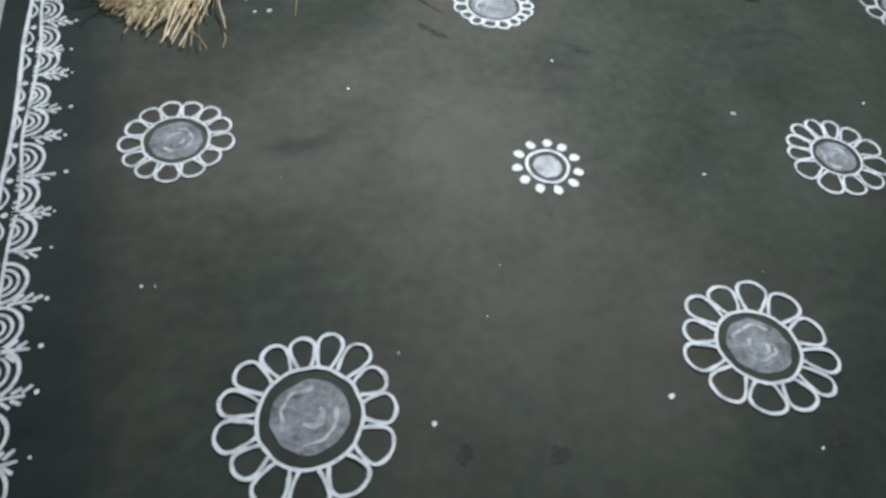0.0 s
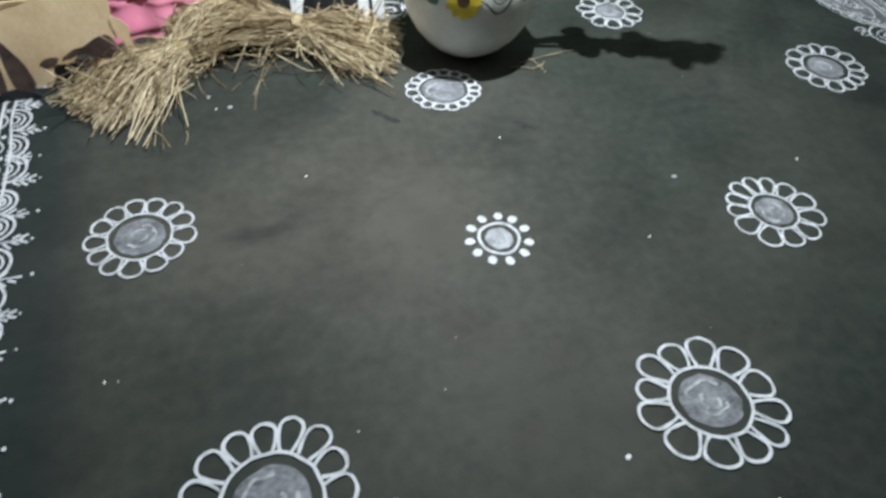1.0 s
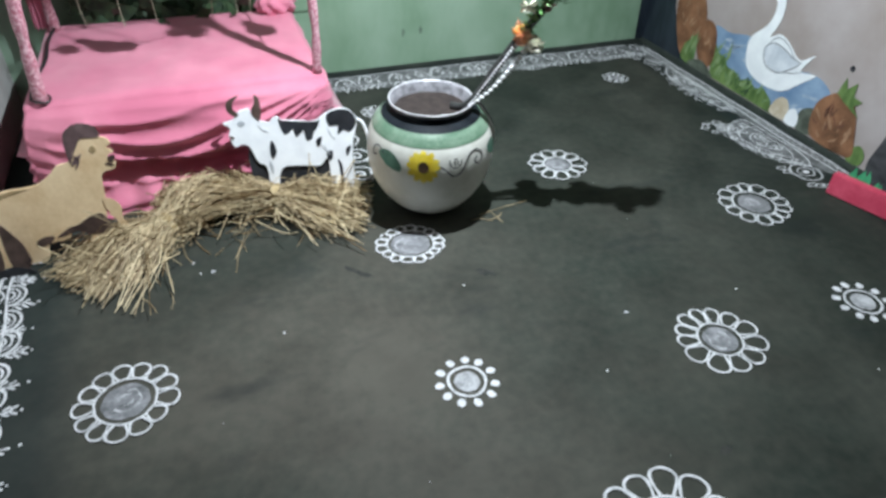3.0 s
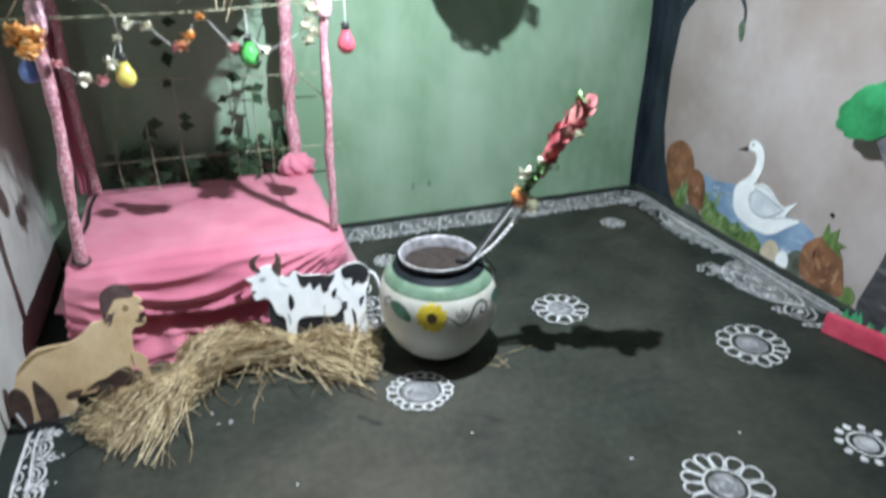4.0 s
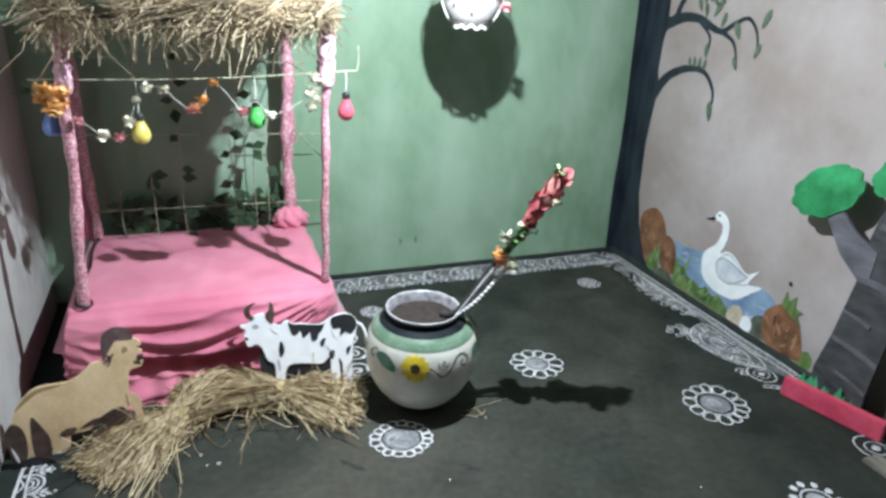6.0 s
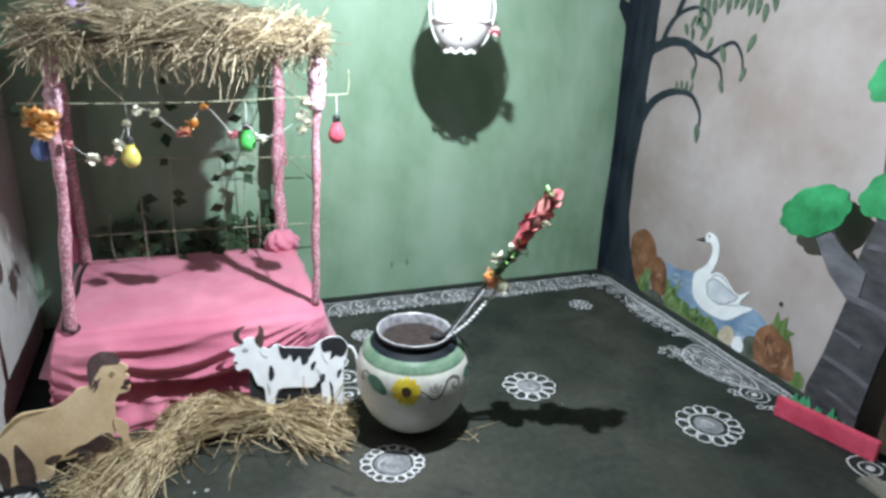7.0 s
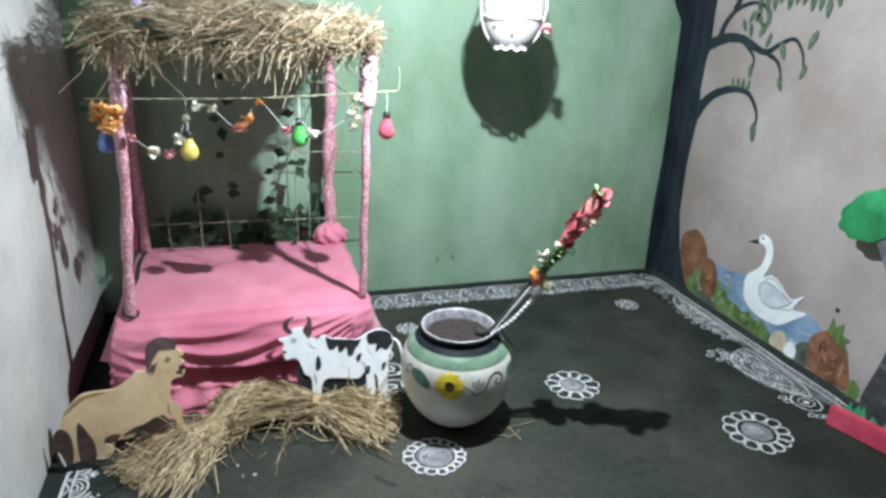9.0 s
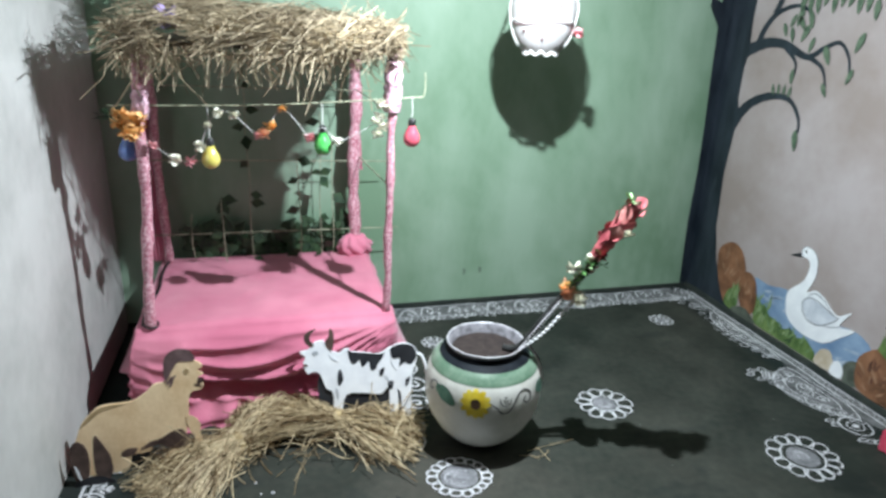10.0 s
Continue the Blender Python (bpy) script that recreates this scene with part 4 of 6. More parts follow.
def tan_cow():
    e = empty("calf_cutout", "tan painted card calf cut-out with dark brown mane", "calf cut-out", at=(-2.88, -1.15, 0))
    Y, L = -1.15, 0.20
    body = part("body", slab([(-3.103, 0.103), (-3.092, 0.146), (-3.076, 0.184), (-3.047, 0.216), (-3.010, 0.239), (-2.922, 0.243), (-2.876, 0.267), (-2.846, 0.294), (-2.813, 0.300), (-2.796, 0.328), (-2.778, 0.347), (-2.762, 0.369), (-2.731, 0.368), (-2.698, 0.358), (-2.687, 0.340), (-2.703, 0.330), (-2.685, 0.315), (-2.703, 0.305), (-2.702, 0.293), (-2.686, 0.281), (-2.695, 0.263), (-2.721, 0.258), (-2.736, 0.239), (-2.741, 0.178), (-2.751, 0.117), (-2.768, 0.056), (-2.775, 0.0), (-2.83, 0.0), (-2.799, 0.099), (-2.846, 0.095), (-2.876, 0.064), (-2.931, 0.056), (-2.955, 0.0), (-3.095, 0.0)], Y, 0.006, n=3, lean=L), CALF_TAN, e)
    ln = lambda name, m, pts, h=0.002: part(name, slab(pts, Y - h, 0.0015, n=3, lean=L), m, body)
    ln("mane", CALF_MANE, [(-2.806, 0.297), (-2.811, 0.330), (-2.806, 0.380), (-2.783, 0.403), (-2.755, 0.410), (-2.719, 0.397), (-2.709, 0.367), (-2.731, 0.364), (-2.762, 0.365), (-2.779, 0.343), (-2.795, 0.318)])
    # the shaded gaps under the belly are put on as dark paint
    ln("patch", CALF_DARK, [(-2.905, 0.072), (-2.868, 0.098), (-2.838, 0.104), (-2.800, 0.124), (-2.768, 0.130), (-2.752, 0.108), (-2.746, 0.070), (-2.790, 0.066), (-2.822, 0.074), (-2.846, 0.084)])
    ln("patch", CALF_DARK, [(-2.962, 0.070), (-2.940, 0.082), (-2.912, 0.080), (-2.925, 0.060), (-2.958, 0.054)])
    ln("patch", CALF_MANE, [(-2.807, 0.289), (-2.794, 0.308), (-2.771, 0.321), (-2.788, 0.297)])
    ln("foreleg", CALF_TAN, [(-2.748, 0.176), (-2.722, 0.168), (-2.704, 0.142), (-2.708, 0.112), (-2.700, 0.078), (-2.720, 0.072), (-2.728, 0.104), (-2.742, 0.126)], 0.003)
    ln("leg_line", CALF_MANE, [(-3.000, 0.060), (-2.994, 0.040), (-2.992, 0.012), (-3.002, 0.012), (-3.005, 0.042)])
    ln("back_shade", CALF_EYE, [(-3.084, 0.168), (-3.050, 0.210), (-3.010, 0.234), (-2.940, 0.238), (-3.010, 0.222), (-3.050, 0.192)])
    ln("ear_line", CALF_MANE, [(-2.794, 0.318), (-2.782, 0.306), (-2.786, 0.288), (-2.800, 0.276), (-2.790, 0.296)])
    ln("mouth", CALF_DARK, [(-2.712, 0.284), (-2.692, 0.276), (-2.694, 0.272), (-2.714, 0.279)])
    ln("eye", CALF_EYE, [(-2.747, 0.331), (-2.737, 0.340), (-2.729, 0.329), (-2.739, 0.320)])
    ln("muzzle", CALF_DARK, [(-2.703, 0.301), (-2.684, 0.305), (-2.689, 0.287), (-2.703, 0.283)])


def black_calf():
    e = empty("calf_cutout", "black and white card calf head cut-out with upright ears", "calf cut-out", at=(-3.04, -1.20, 0))
    Y, L = -1.20, 0.10
    part("face", slab([(-3.087, 0.020), (-3.032, 0.033), (-2.987, 0.016), (-2.977, 0.000), (-2.982, 0.000), (-3.092, 0.000), (-3.102, 0.000)], Y, 0.006, lean=L), COW_BLACK, e)
    ln = lambda name, m, pts, h=0.002: part(name, slab(pts, Y - h, 0.0015, lean=L), m, e)
    part("ear", slab([(-3.092, 0.018), (-3.104, 0.096), (-3.100, 0.142), (-3.078, 0.161), (-3.055, 0.138), (-3.048, 0.088), (-3.058, 0.024)], Y + 0.001, 0.005, lean=L), CALF_DARK, e)
    part("ear", slab([(-3.026, 0.175), (-3.000, 0.136), (-2.982, 0.088), (-2.990, 0.020), (-3.027, 0.020), (-3.035, 0.085)], Y + 0.001, 0.005, lean=L), CALF_DARK, e)
    ln("blaze", COW_WHITE, [(-3.067, 0.000), (-3.042, 0.000), (-3.012, 0.000), (-3.007, 0.000), (-3.077, 0.000)])
    ln("ear_edge", COW_WHITE, [(-3.094, 0.078), (-3.084, 0.033), (-3.076, 0.028), (-3.086, 0.068)])


spotted_cow()
tan_cow()
black_calf()


def paper_tree():
    e = empty("paper_tree", "charcoal paper tree cut-out with bright green crowns", "paper tree", at=(-0.12, -1.7, 0))
    X = -0.12
    sl = lambda name, m, pts, h=0.0, t=0.012, label="", smooth=True, under=None: part(name, slab(pts, X - h, t, axis="x", smooth=smooth), m, under or e, label)
    trunk = sl("trunk", TREE_BARK, [(-1.64, 0.0), (-1.625, 0.137), (-1.660, 0.308), (-1.692, 0.555), (-1.708, 0.60), (-1.69, 0.70), (-1.70, 0.78), (-1.72, 0.88), (-1.70, 1.05), (-1.66, 1.30), (-1.72, 1.32), (-1.80, 1.05), (-1.88, 1.0), (-1.96, 1.15), (-2.0, 1.12), (-1.93, 0.85), (-1.90, 0.60), (-1.875, 0.38), (-1.862, 0.187), (-1.86, 0.0)], smooth=False)
    # paler strips put the highlights along the paper folds into the colour
    for y0, y1, z0, z1, w in ((-1.705, -1.895, 0.590, 0.575, 0.035), (-1.682, -1.800, 0.430, 0.415, 0.014), (-1.664, -1.87, 0.310, 0.285, 0.022), (-1.720, -1.86, 0.175, 0.150, 0.012), (-1.72, -1.92, 0.80, 0.82, 0.03)):
        sl("fold_highlight", TREE_BARK_PALE, [(y0, z0), ((y0 + y1) / 2, (z0 + z1) / 2 + 0.006), (y1, z1), (y1, z1 - w), ((y0 + y1) / 2, (z0 + z1) / 2 - 0.6 * w), (y0, z0 - w * 0.7)], 0.006, 0.006, smooth=False, under=trunk)
    sl("limb", TREE_BARK_PALE, [(-1.50, 0.755), (-1.56, 0.80), (-1.63, 0.74), (-1.74, 0.69), (-1.74, 0.56), (-1.70, 0.56), (-1.60, 0.63)], 0.004, 0.01, smooth=False)

    def crown(cy, cz, ry, rz, seed):
        r = random.Random(seed)
        pts, lobes = [], 9
        for k in range(54):
            a = 2 * math.pi * k / 54
            q = 0.93 + 0.085 * abs(math.sin(lobes * a / 2 + seed)) + 0.04 * math.sin(2 * a + 2 * seed) + 0.012 * r.uniform(-1, 1)
            pts.append((cy + ry * q * math.cos(a), cz + rz * q * math.sin(a) - 0.42 * ry * q * math.cos(a)))
        sl("crown", TREE_LEAF, pts, 0.012, 0.008)
    crown(-1.474, 0.852, 0.150, 0.108, 3)
    crown(-1.695, 1.420, 0.135, 0.105, 5)
    crown(-1.800, 1.025, 0.160, 0.105, 8)
    crown(-1.95, 1.25, 0.14, 0.11, 9)


def red_planter():
    e = empty("red_paper_box", "low crimson paper box with green paper grass behind it", "box", at=(-0.15, -1.78, 0))
    bm = bmesh.new()
    a, b = Vector((-0.232, -1.597, 0)), Vector((-0.118, -1.968, 0))
    along = (b - a).normalized()
    back = Vector((-along.y, along.x, 0))
    vs = []
    for p in (a, b, b + back * 0.032, a + back * 0.032):
        for z in (0.001, 0.088):
            vs.append(bm.verts.new(p + Vector((0, 0, z))))
    q = [vs[i] for i in range(8)]
    for f in ((0, 2, 3, 1), (2, 4, 5, 3), (4, 6, 7, 5), (6, 0, 1, 7), (1, 3, 5, 7), (0, 6, 4, 2)):
        bm.faces.new([q[i] for i in f])
    bmesh.ops.bevel(bm, geom=bm.edges[:], offset=0.004, segments=2, affect="EDGES")
    part("box", bm, RED_PAPER, e)
    rng = random.Random(5)
    for k in range(11):
        g = bmesh.new()
        p = a + along * (0.045 + 0.024 * k) + back * (0.036 + 0.005 * (k % 2))
        w, h, s = 0.024 + 0.010 * rng.random(), 0.100 + 0.035 * rng.random(), rng.uniform(-0.02, 0.02)
        f = [p - along * w, p + along * w, p + along * (w * 0.5 + s) + Vector((0, 0, h * 0.6)), p + along * s + Vector((0, 0, h)), p + along * (-w * 0.6 + s * 0.6) + Vector((0, 0, h * 0.6))]
        lo = [g.verts.new(v + back * 0.0) for v in f]
        hi = [g.verts.new(v + back * 0.002) for v in f]
        g.faces.new(lo)
        g.faces.new(hi)
        for i in range(5):
            g.faces.new((lo[i], lo[(i + 1) % 5], hi[(i + 1) % 5], hi[i]))
        part("grass_blade", g, GRASS_PAPER, e)


paper_tree()
red_planter()
tagged(finish("threshold", box(-0.28, -0.20, -2.75, -2.02, 0, 0.018, 0.003), GREY_PLANK), "worn grey wooden strip on the floor", "plank", kind="structure")
tagged(finish("wall_panel", box(-0.02, -0.001, -2.38, -2.035, 0, 0.30, 0.003), WHITE_WALL), "pale plastered panel low on the wall", "panel", kind="structure")


# dark box added where the trunk's shadow falls on the wall
tagged(finish("trim", box(-0.03, -0.001, -2.033, -1.90, 0, 0.46, 0.004), DARK_WOOD), "dark panel standing in for the paper tree's shadow on the wall", "trim", kind="structure")


# ---- canopy hut ----
def post_points(x, y, z0, z1, seed, lean=0.0):
    r = random.Random(seed)
    return curve_pts([(x + lean * k / 7 + r.uniform(-0.006, 0.006), y + r.uniform(-0.006, 0.006), z0 + (z1 - z0) * k / 7) for k in range(8)], 5)


TOP = 0.38
FX0, FX1, FY, BY = -2.880, -2.003, -0.825, -0.15


def canopy():
    e = empty("straw_canopy", "small canopy of pink wrapped posts with a thatched straw roof", "canopy", at=(-2.45, -0.5, 0))
    part("platform", box(-2.90, -2.03, -0.80, -0.13, 0, TOP - 0.012, 0.004), DARK_WOOD, e, "low dark platform under the cloth")
    for i, (x, y, r) in enumerate(((FX0, FY, 0.0185), (FX1, FY, 0.0155), (-2.90, BY, 0.020), (-2.045, BY, 0.028))):
        bm = tube(bmesh.new(), post_points(x, y, TOP, 1.37, 60 + i, (0.062, 0.025, 0.0, 0.02)[i]), lambda t, r=r, i=i: r * (1 + 0.12 * math.sin(t * 23 + i) + 0.10 * math.sin(t * 57 + 2 * i)), 12)
        part("post", bm, POST_WRAP, e, "", True)
    for px, py, z0, z1, w in ((-2.930, BY + 0.01, TOP + 0.01, 1.36, 0.036), (-2.030, BY + 0.012, 0.80, 1.36, 0.036)):
        veil = bmesh.new()
        rows = []
        for j in range(25):
            z = z0 + (z1 - z0) * j / 24
            half = w * (0.72 + 0.28 * math.sin(2.1 + j * 0.17) + 0.10 * noise.noise(Vector((px, z * 9, 0))))
            rows.append([veil.verts.new((px + half * (2 * i / 14 - 1), py + 0.012 * math.sin(i * 1.9 + 0.6 * math.sin(z * 7)), z + 0.006 * math.sin(i * 2.3) * (j == 0))) for i in range(15)])
        for a, b in zip(rows, rows[1:]):
            for i in range(14):
                veil.faces.new((a[i], a[i + 1], b[i + 1], b[i]))
        part("veil", veil, PINK_CLOTH, e, "gathered pink cloth strip hung on the post", True)
    for pts, r, seed in (([(FX1 + 0.015, FY - 0.004, 1.17), (FX1 + 0.018, FY - 0.008, 1.24), (FX1 + 0.022, FY - 0.008, 1.32), (FX1 + 0.026, FY, 1.40)], 0.030, 1), ([(FX0 + 0.046, FY, 1.15), (FX0 + 0.052, FY - 0.004, 1.19), (FX0 + 0.054, FY, 1.24)], 0.026, 2)):
        wrap = tube(bmesh.new(), curve_pts(pts, 14), lambda t, r=r: r * (0.72 + 0.28 * math.sin(0.5 + t * 2.6)), 20)
        for v in wrap.verts:
            c = Vector(pts[1]) + (Vector(pts[-1]) - Vector(pts[0])) * ((v.co.z - pts[1][2]) / (pts[-1][2] - pts[0][2]))
            out = Vector((v.co.x - c.x, v.co.y - c.y, 0))
            v.co += out * (0.16 * math.sin(9 * math.atan2(out.y, out.x) + 30 * v.co.z) + 0.28 * noise.noise(v.co * 55 + Vector((seed, 0, 0))))
        part("lace_wrap", wrap, LACE, e, "pale pink net wrapped round the post", True)
    rails = (((-2.93, FY - 0.012, 1.192), (-2.4, FY - 0.014, 1.196), (-1.87, FY - 0.012, 1.225)), ((-2.95, BY - 0.02, 0.525), (-1.83, BY - 0.02, 0.515)), ((-2.95, BY - 0.02, 0.87), (-1.87, BY - 0.02, 0.845)),
             ((-2.95, BY - 0.02, 1.19), (-1.95, BY - 0.02, 1.17)), ((FX1, FY, 1.18), (-2.04, BY, 1.18)), ((FX1 + 0.02, FY, 0.88), (-2.02, BY, 0.87)))
    for r in rails:
        part("rail", tube(bmesh.new(), curve_pts(r, 6), 0.0025, 6), BAMBOO, e, "", True)
    hook = tube(bmesh.new(), curve_pts([(-1.872, FY - 0.012, 1.224), (-1.866, FY - 0.012, 1.26), (-1.868, FY - 0.012, 1.31)], 4), 0.0022, 6)
    part("rail", hook, BAMBOO, e)
    for (x, y) in ((FX0, FY),):
        tie = tube(bmesh.new(), [(x + 0.026 * math.cos(a), y + 0.026 * math.sin(a), TOP + 0.012 + 0.004 * math.sin(2 * a)) for a in [k * 0.35 for k in range(19)]], 0.004, 6)
        part("tie_cord", tie, CAP, e)
    cord = tube(bmesh.new(), curve_pts([(-2.905, -0.835, 0.398), (-2.915, -0.70, 0.394), (-2.895, -0.50, 0.398), (-2.905, -0.30, 0.396), (-2.89, -0.14, 0.398)], 6), 0.006, 6)
    part("tie_cord", cord, CAP, e, "black cord along the cloth edge", True)
    # roof frame and straw
    # added board; its edges shape the lamplight that reaches the green wall
    part("roof_mat", box(-2.88, -1.985, -0.855, -0.10, 1.380, 1.394, 0.004), DARK_WOOD, e, "dark board added under the thatch to block the lamp")
    rng = random.Random(12)
    bm = bmesh.new()

    def hollow(x, y, z):
        return y < -0.6 and ((x + 2.70) ** 2 / 0.0050 + (z - 1.412 - 0.25 * (-2.70 - x)) ** 2 / 0.0009 < 1 or (x + 2.51) ** 2 / 0.0022 + (z - 1.385) ** 2 / 0.0006 < 1)

    def blade(p, q, r, bend):
        c = (p + q) / 2
        if hollow(c.x, c.y, c.z) or hollow(*p.lerp(q, 0.25)) or hollow(*p.lerp(q, 0.75)):
            return
        if c.x < -2.80 and rng.random() < 0.55 * min(1, (-2.80 - c.x) / 0.10):
            return
        mid = (p + q) / 2 + bend
        straw(bm, [p, mid, q], r)
    for k in range(3000):
        # straws lying in all directions over the roof
        x, y = rng.uniform(-2.88, -1.99), rng.uniform(-0.90, -0.10)
        z = 1.392 + rng.uniform(0, 0.085) * (1 - 0.35 * abs(x + 2.45) / 0.55) + 0.075 * (y + 0.9) * (1 - 0.3 * (x + 3.0)) + 0.04 * noise.noise(Vector((x * 6, y * 6, 0))) + 0.10 * min(1, max(0, (y + 0.70) / 0.3)) * min(1, max(0, (-2.55 - x) / 0.25))
        a = rng.gauss(0.0, 0.7) if rng.random() < 0.55 else rng.uniform(0, 3.14)
        l = rng.uniform(0.07, 0.26)
        d = Vector((math.cos(a), math.sin(a), rng.gauss(0, 0.10))) * l / 2
        c = Vector((x, y, z))
        p, q = c - d, c + d
        for v in (p, q):
            v.x = max(v.x, -2.95)
            v.y = min(v.y, -0.02)
            v.x = min(v.x, -1.94)
        blade(p, q, rng.uniform(0.0009, 0.0019), Vector((rng.gauss(0, 0.016), rng.gauss(0, 0.016), rng.gauss(0, 0.016))))
    for k in range(1000):
        # ragged fringe over the front edge
        x = rng.uniform(-2.88, -1.962)
        if noise.noise(Vector((x * 9, 0, 4))) < rng.uniform(-0.9, 0.35):
            continue
        top = Vector((x, rng.uniform(-0.93, -0.84), 1.385 + rng.uniform(-0.02, 0.055)))
        a = rng.gauss(0, 0.7)
        l = rng.uniform(0.04, 0.125) * (1.5 if rng.random() < 0.14 else 1) * (0.6 if x > -2.12 else 1)
        q = top + Vector((math.sin(a) * l, rng.uniform(-0.05, 0.015), -abs(math.cos(a)) * l))
        blade(top, q, rng.uniform(0.0010, 0.0021), Vector((rng.gauss(0, 0.008), -0.012, rng.gauss(0, 0.006))))
    for k in range(1500):
        # long straws along the front roll
        x = rng.uniform(-2.84, -1.98)
        y, z = -0.905 + rng.gauss(0, 0.022), 1.414 + 0.016 * (x + 2.45) + rng.gauss(0, 0.019)
        l, a = rng.uniform(0.07, 0.26), rng.gauss(0.03, 0.45)
        d = Vector((math.cos(a), rng.gauss(0, 0.10), math.sin(a))) * l / 2
        c = Vector((x, y, z))
        p, q = c - d, c + d
        p.x, q.x = max(p.x, -2.92), min(max(q.x, -2.92), -1.955)
        blade(p, q, rng.uniform(0.0009, 0.0020), Vector((0, rng.gauss(0, 0.012), rng.gauss(0, 0.016))))
    for x, sgn, count in ((-2.88, -1, 90), (-1.99, 1, 170)):
        for k in range(count):
            p = Vector((x + rng.uniform(-0.05, 0.03) * sgn, rng.uniform(-0.9, -0.1), 1.40 + rng.uniform(-0.01, 0.06)))
            q = p + Vector((sgn * rng.uniform(0.02, 0.08), rng.gauss(0, 0.05), rng.uniform(-0.10, 0.02) if sgn < 0 else rng.uniform(-0.07, 0.03)))
            q.x = max(q.x, -3.125)
            blade(p, q, rng.uniform(0.0010, 0.0019), Vector((0, 0, 0.01)))
    for k in range(6):
        # a few strays that stick out far
        x = rng.uniform(-2.95, -2.1)
        p = Vector((x, -0.90, 1.36))
        q = p + Vector((rng.uniform(-0.10, 0.10), -0.03, -rng.uniform(0.13, 0.19)))
        blade(p, q, 0.0018, Vector((rng.uniform(-0.03, 0.03), -0.01, 0)))
    blade(Vector((-2.79, -0.90, 1.42)), Vector((-2.93, -1.01, 1.365)), 0.0022, Vector((0, 0, 0.01)))
    blade(Vector((-2.0, -0.90, 1.40)), Vector((-1.87, -0.92, 1.405)), 0.0022, Vector((0, 0, 0.004)))
    blade(Vector((-2.83, -0.90, 1.36)), Vector((-2.885, -0.93, 1.20)), 0.0028, Vector((0.03, -0.02, 0.0)))
    ob = part("thatch", bm, THATCH, e, "pale dry rice straw thatch")
    tagged(ob, kind="stuff")


def straw(bm, pts, r):
    """One thin three-sided straw."""
    rings = []
    n = len(pts)
    for i, p in enumerate(pts):
        d = pts[min(i + 1, n - 1)] - pts[max(i - 1, 0)]
        u = d.cross(Vector((0.3, 0.5, 0.81)))
        if u.length < 1e-6:
            u = Vector((1, 0, 0))
        u.normalize()
        v = d.cross(u).normalized()
        rings.append([bm.verts.new(p + r * (u * math.cos(a) + v * math.sin(a))) for a in (0, 2.094, 4.189)])
    for a, b in zip(rings, rings[1:]):
        for k in range(3):
            bm.faces.new((a[k], a[(k + 1) % 3], b[(k + 1) % 3], b[k]))


canopy()


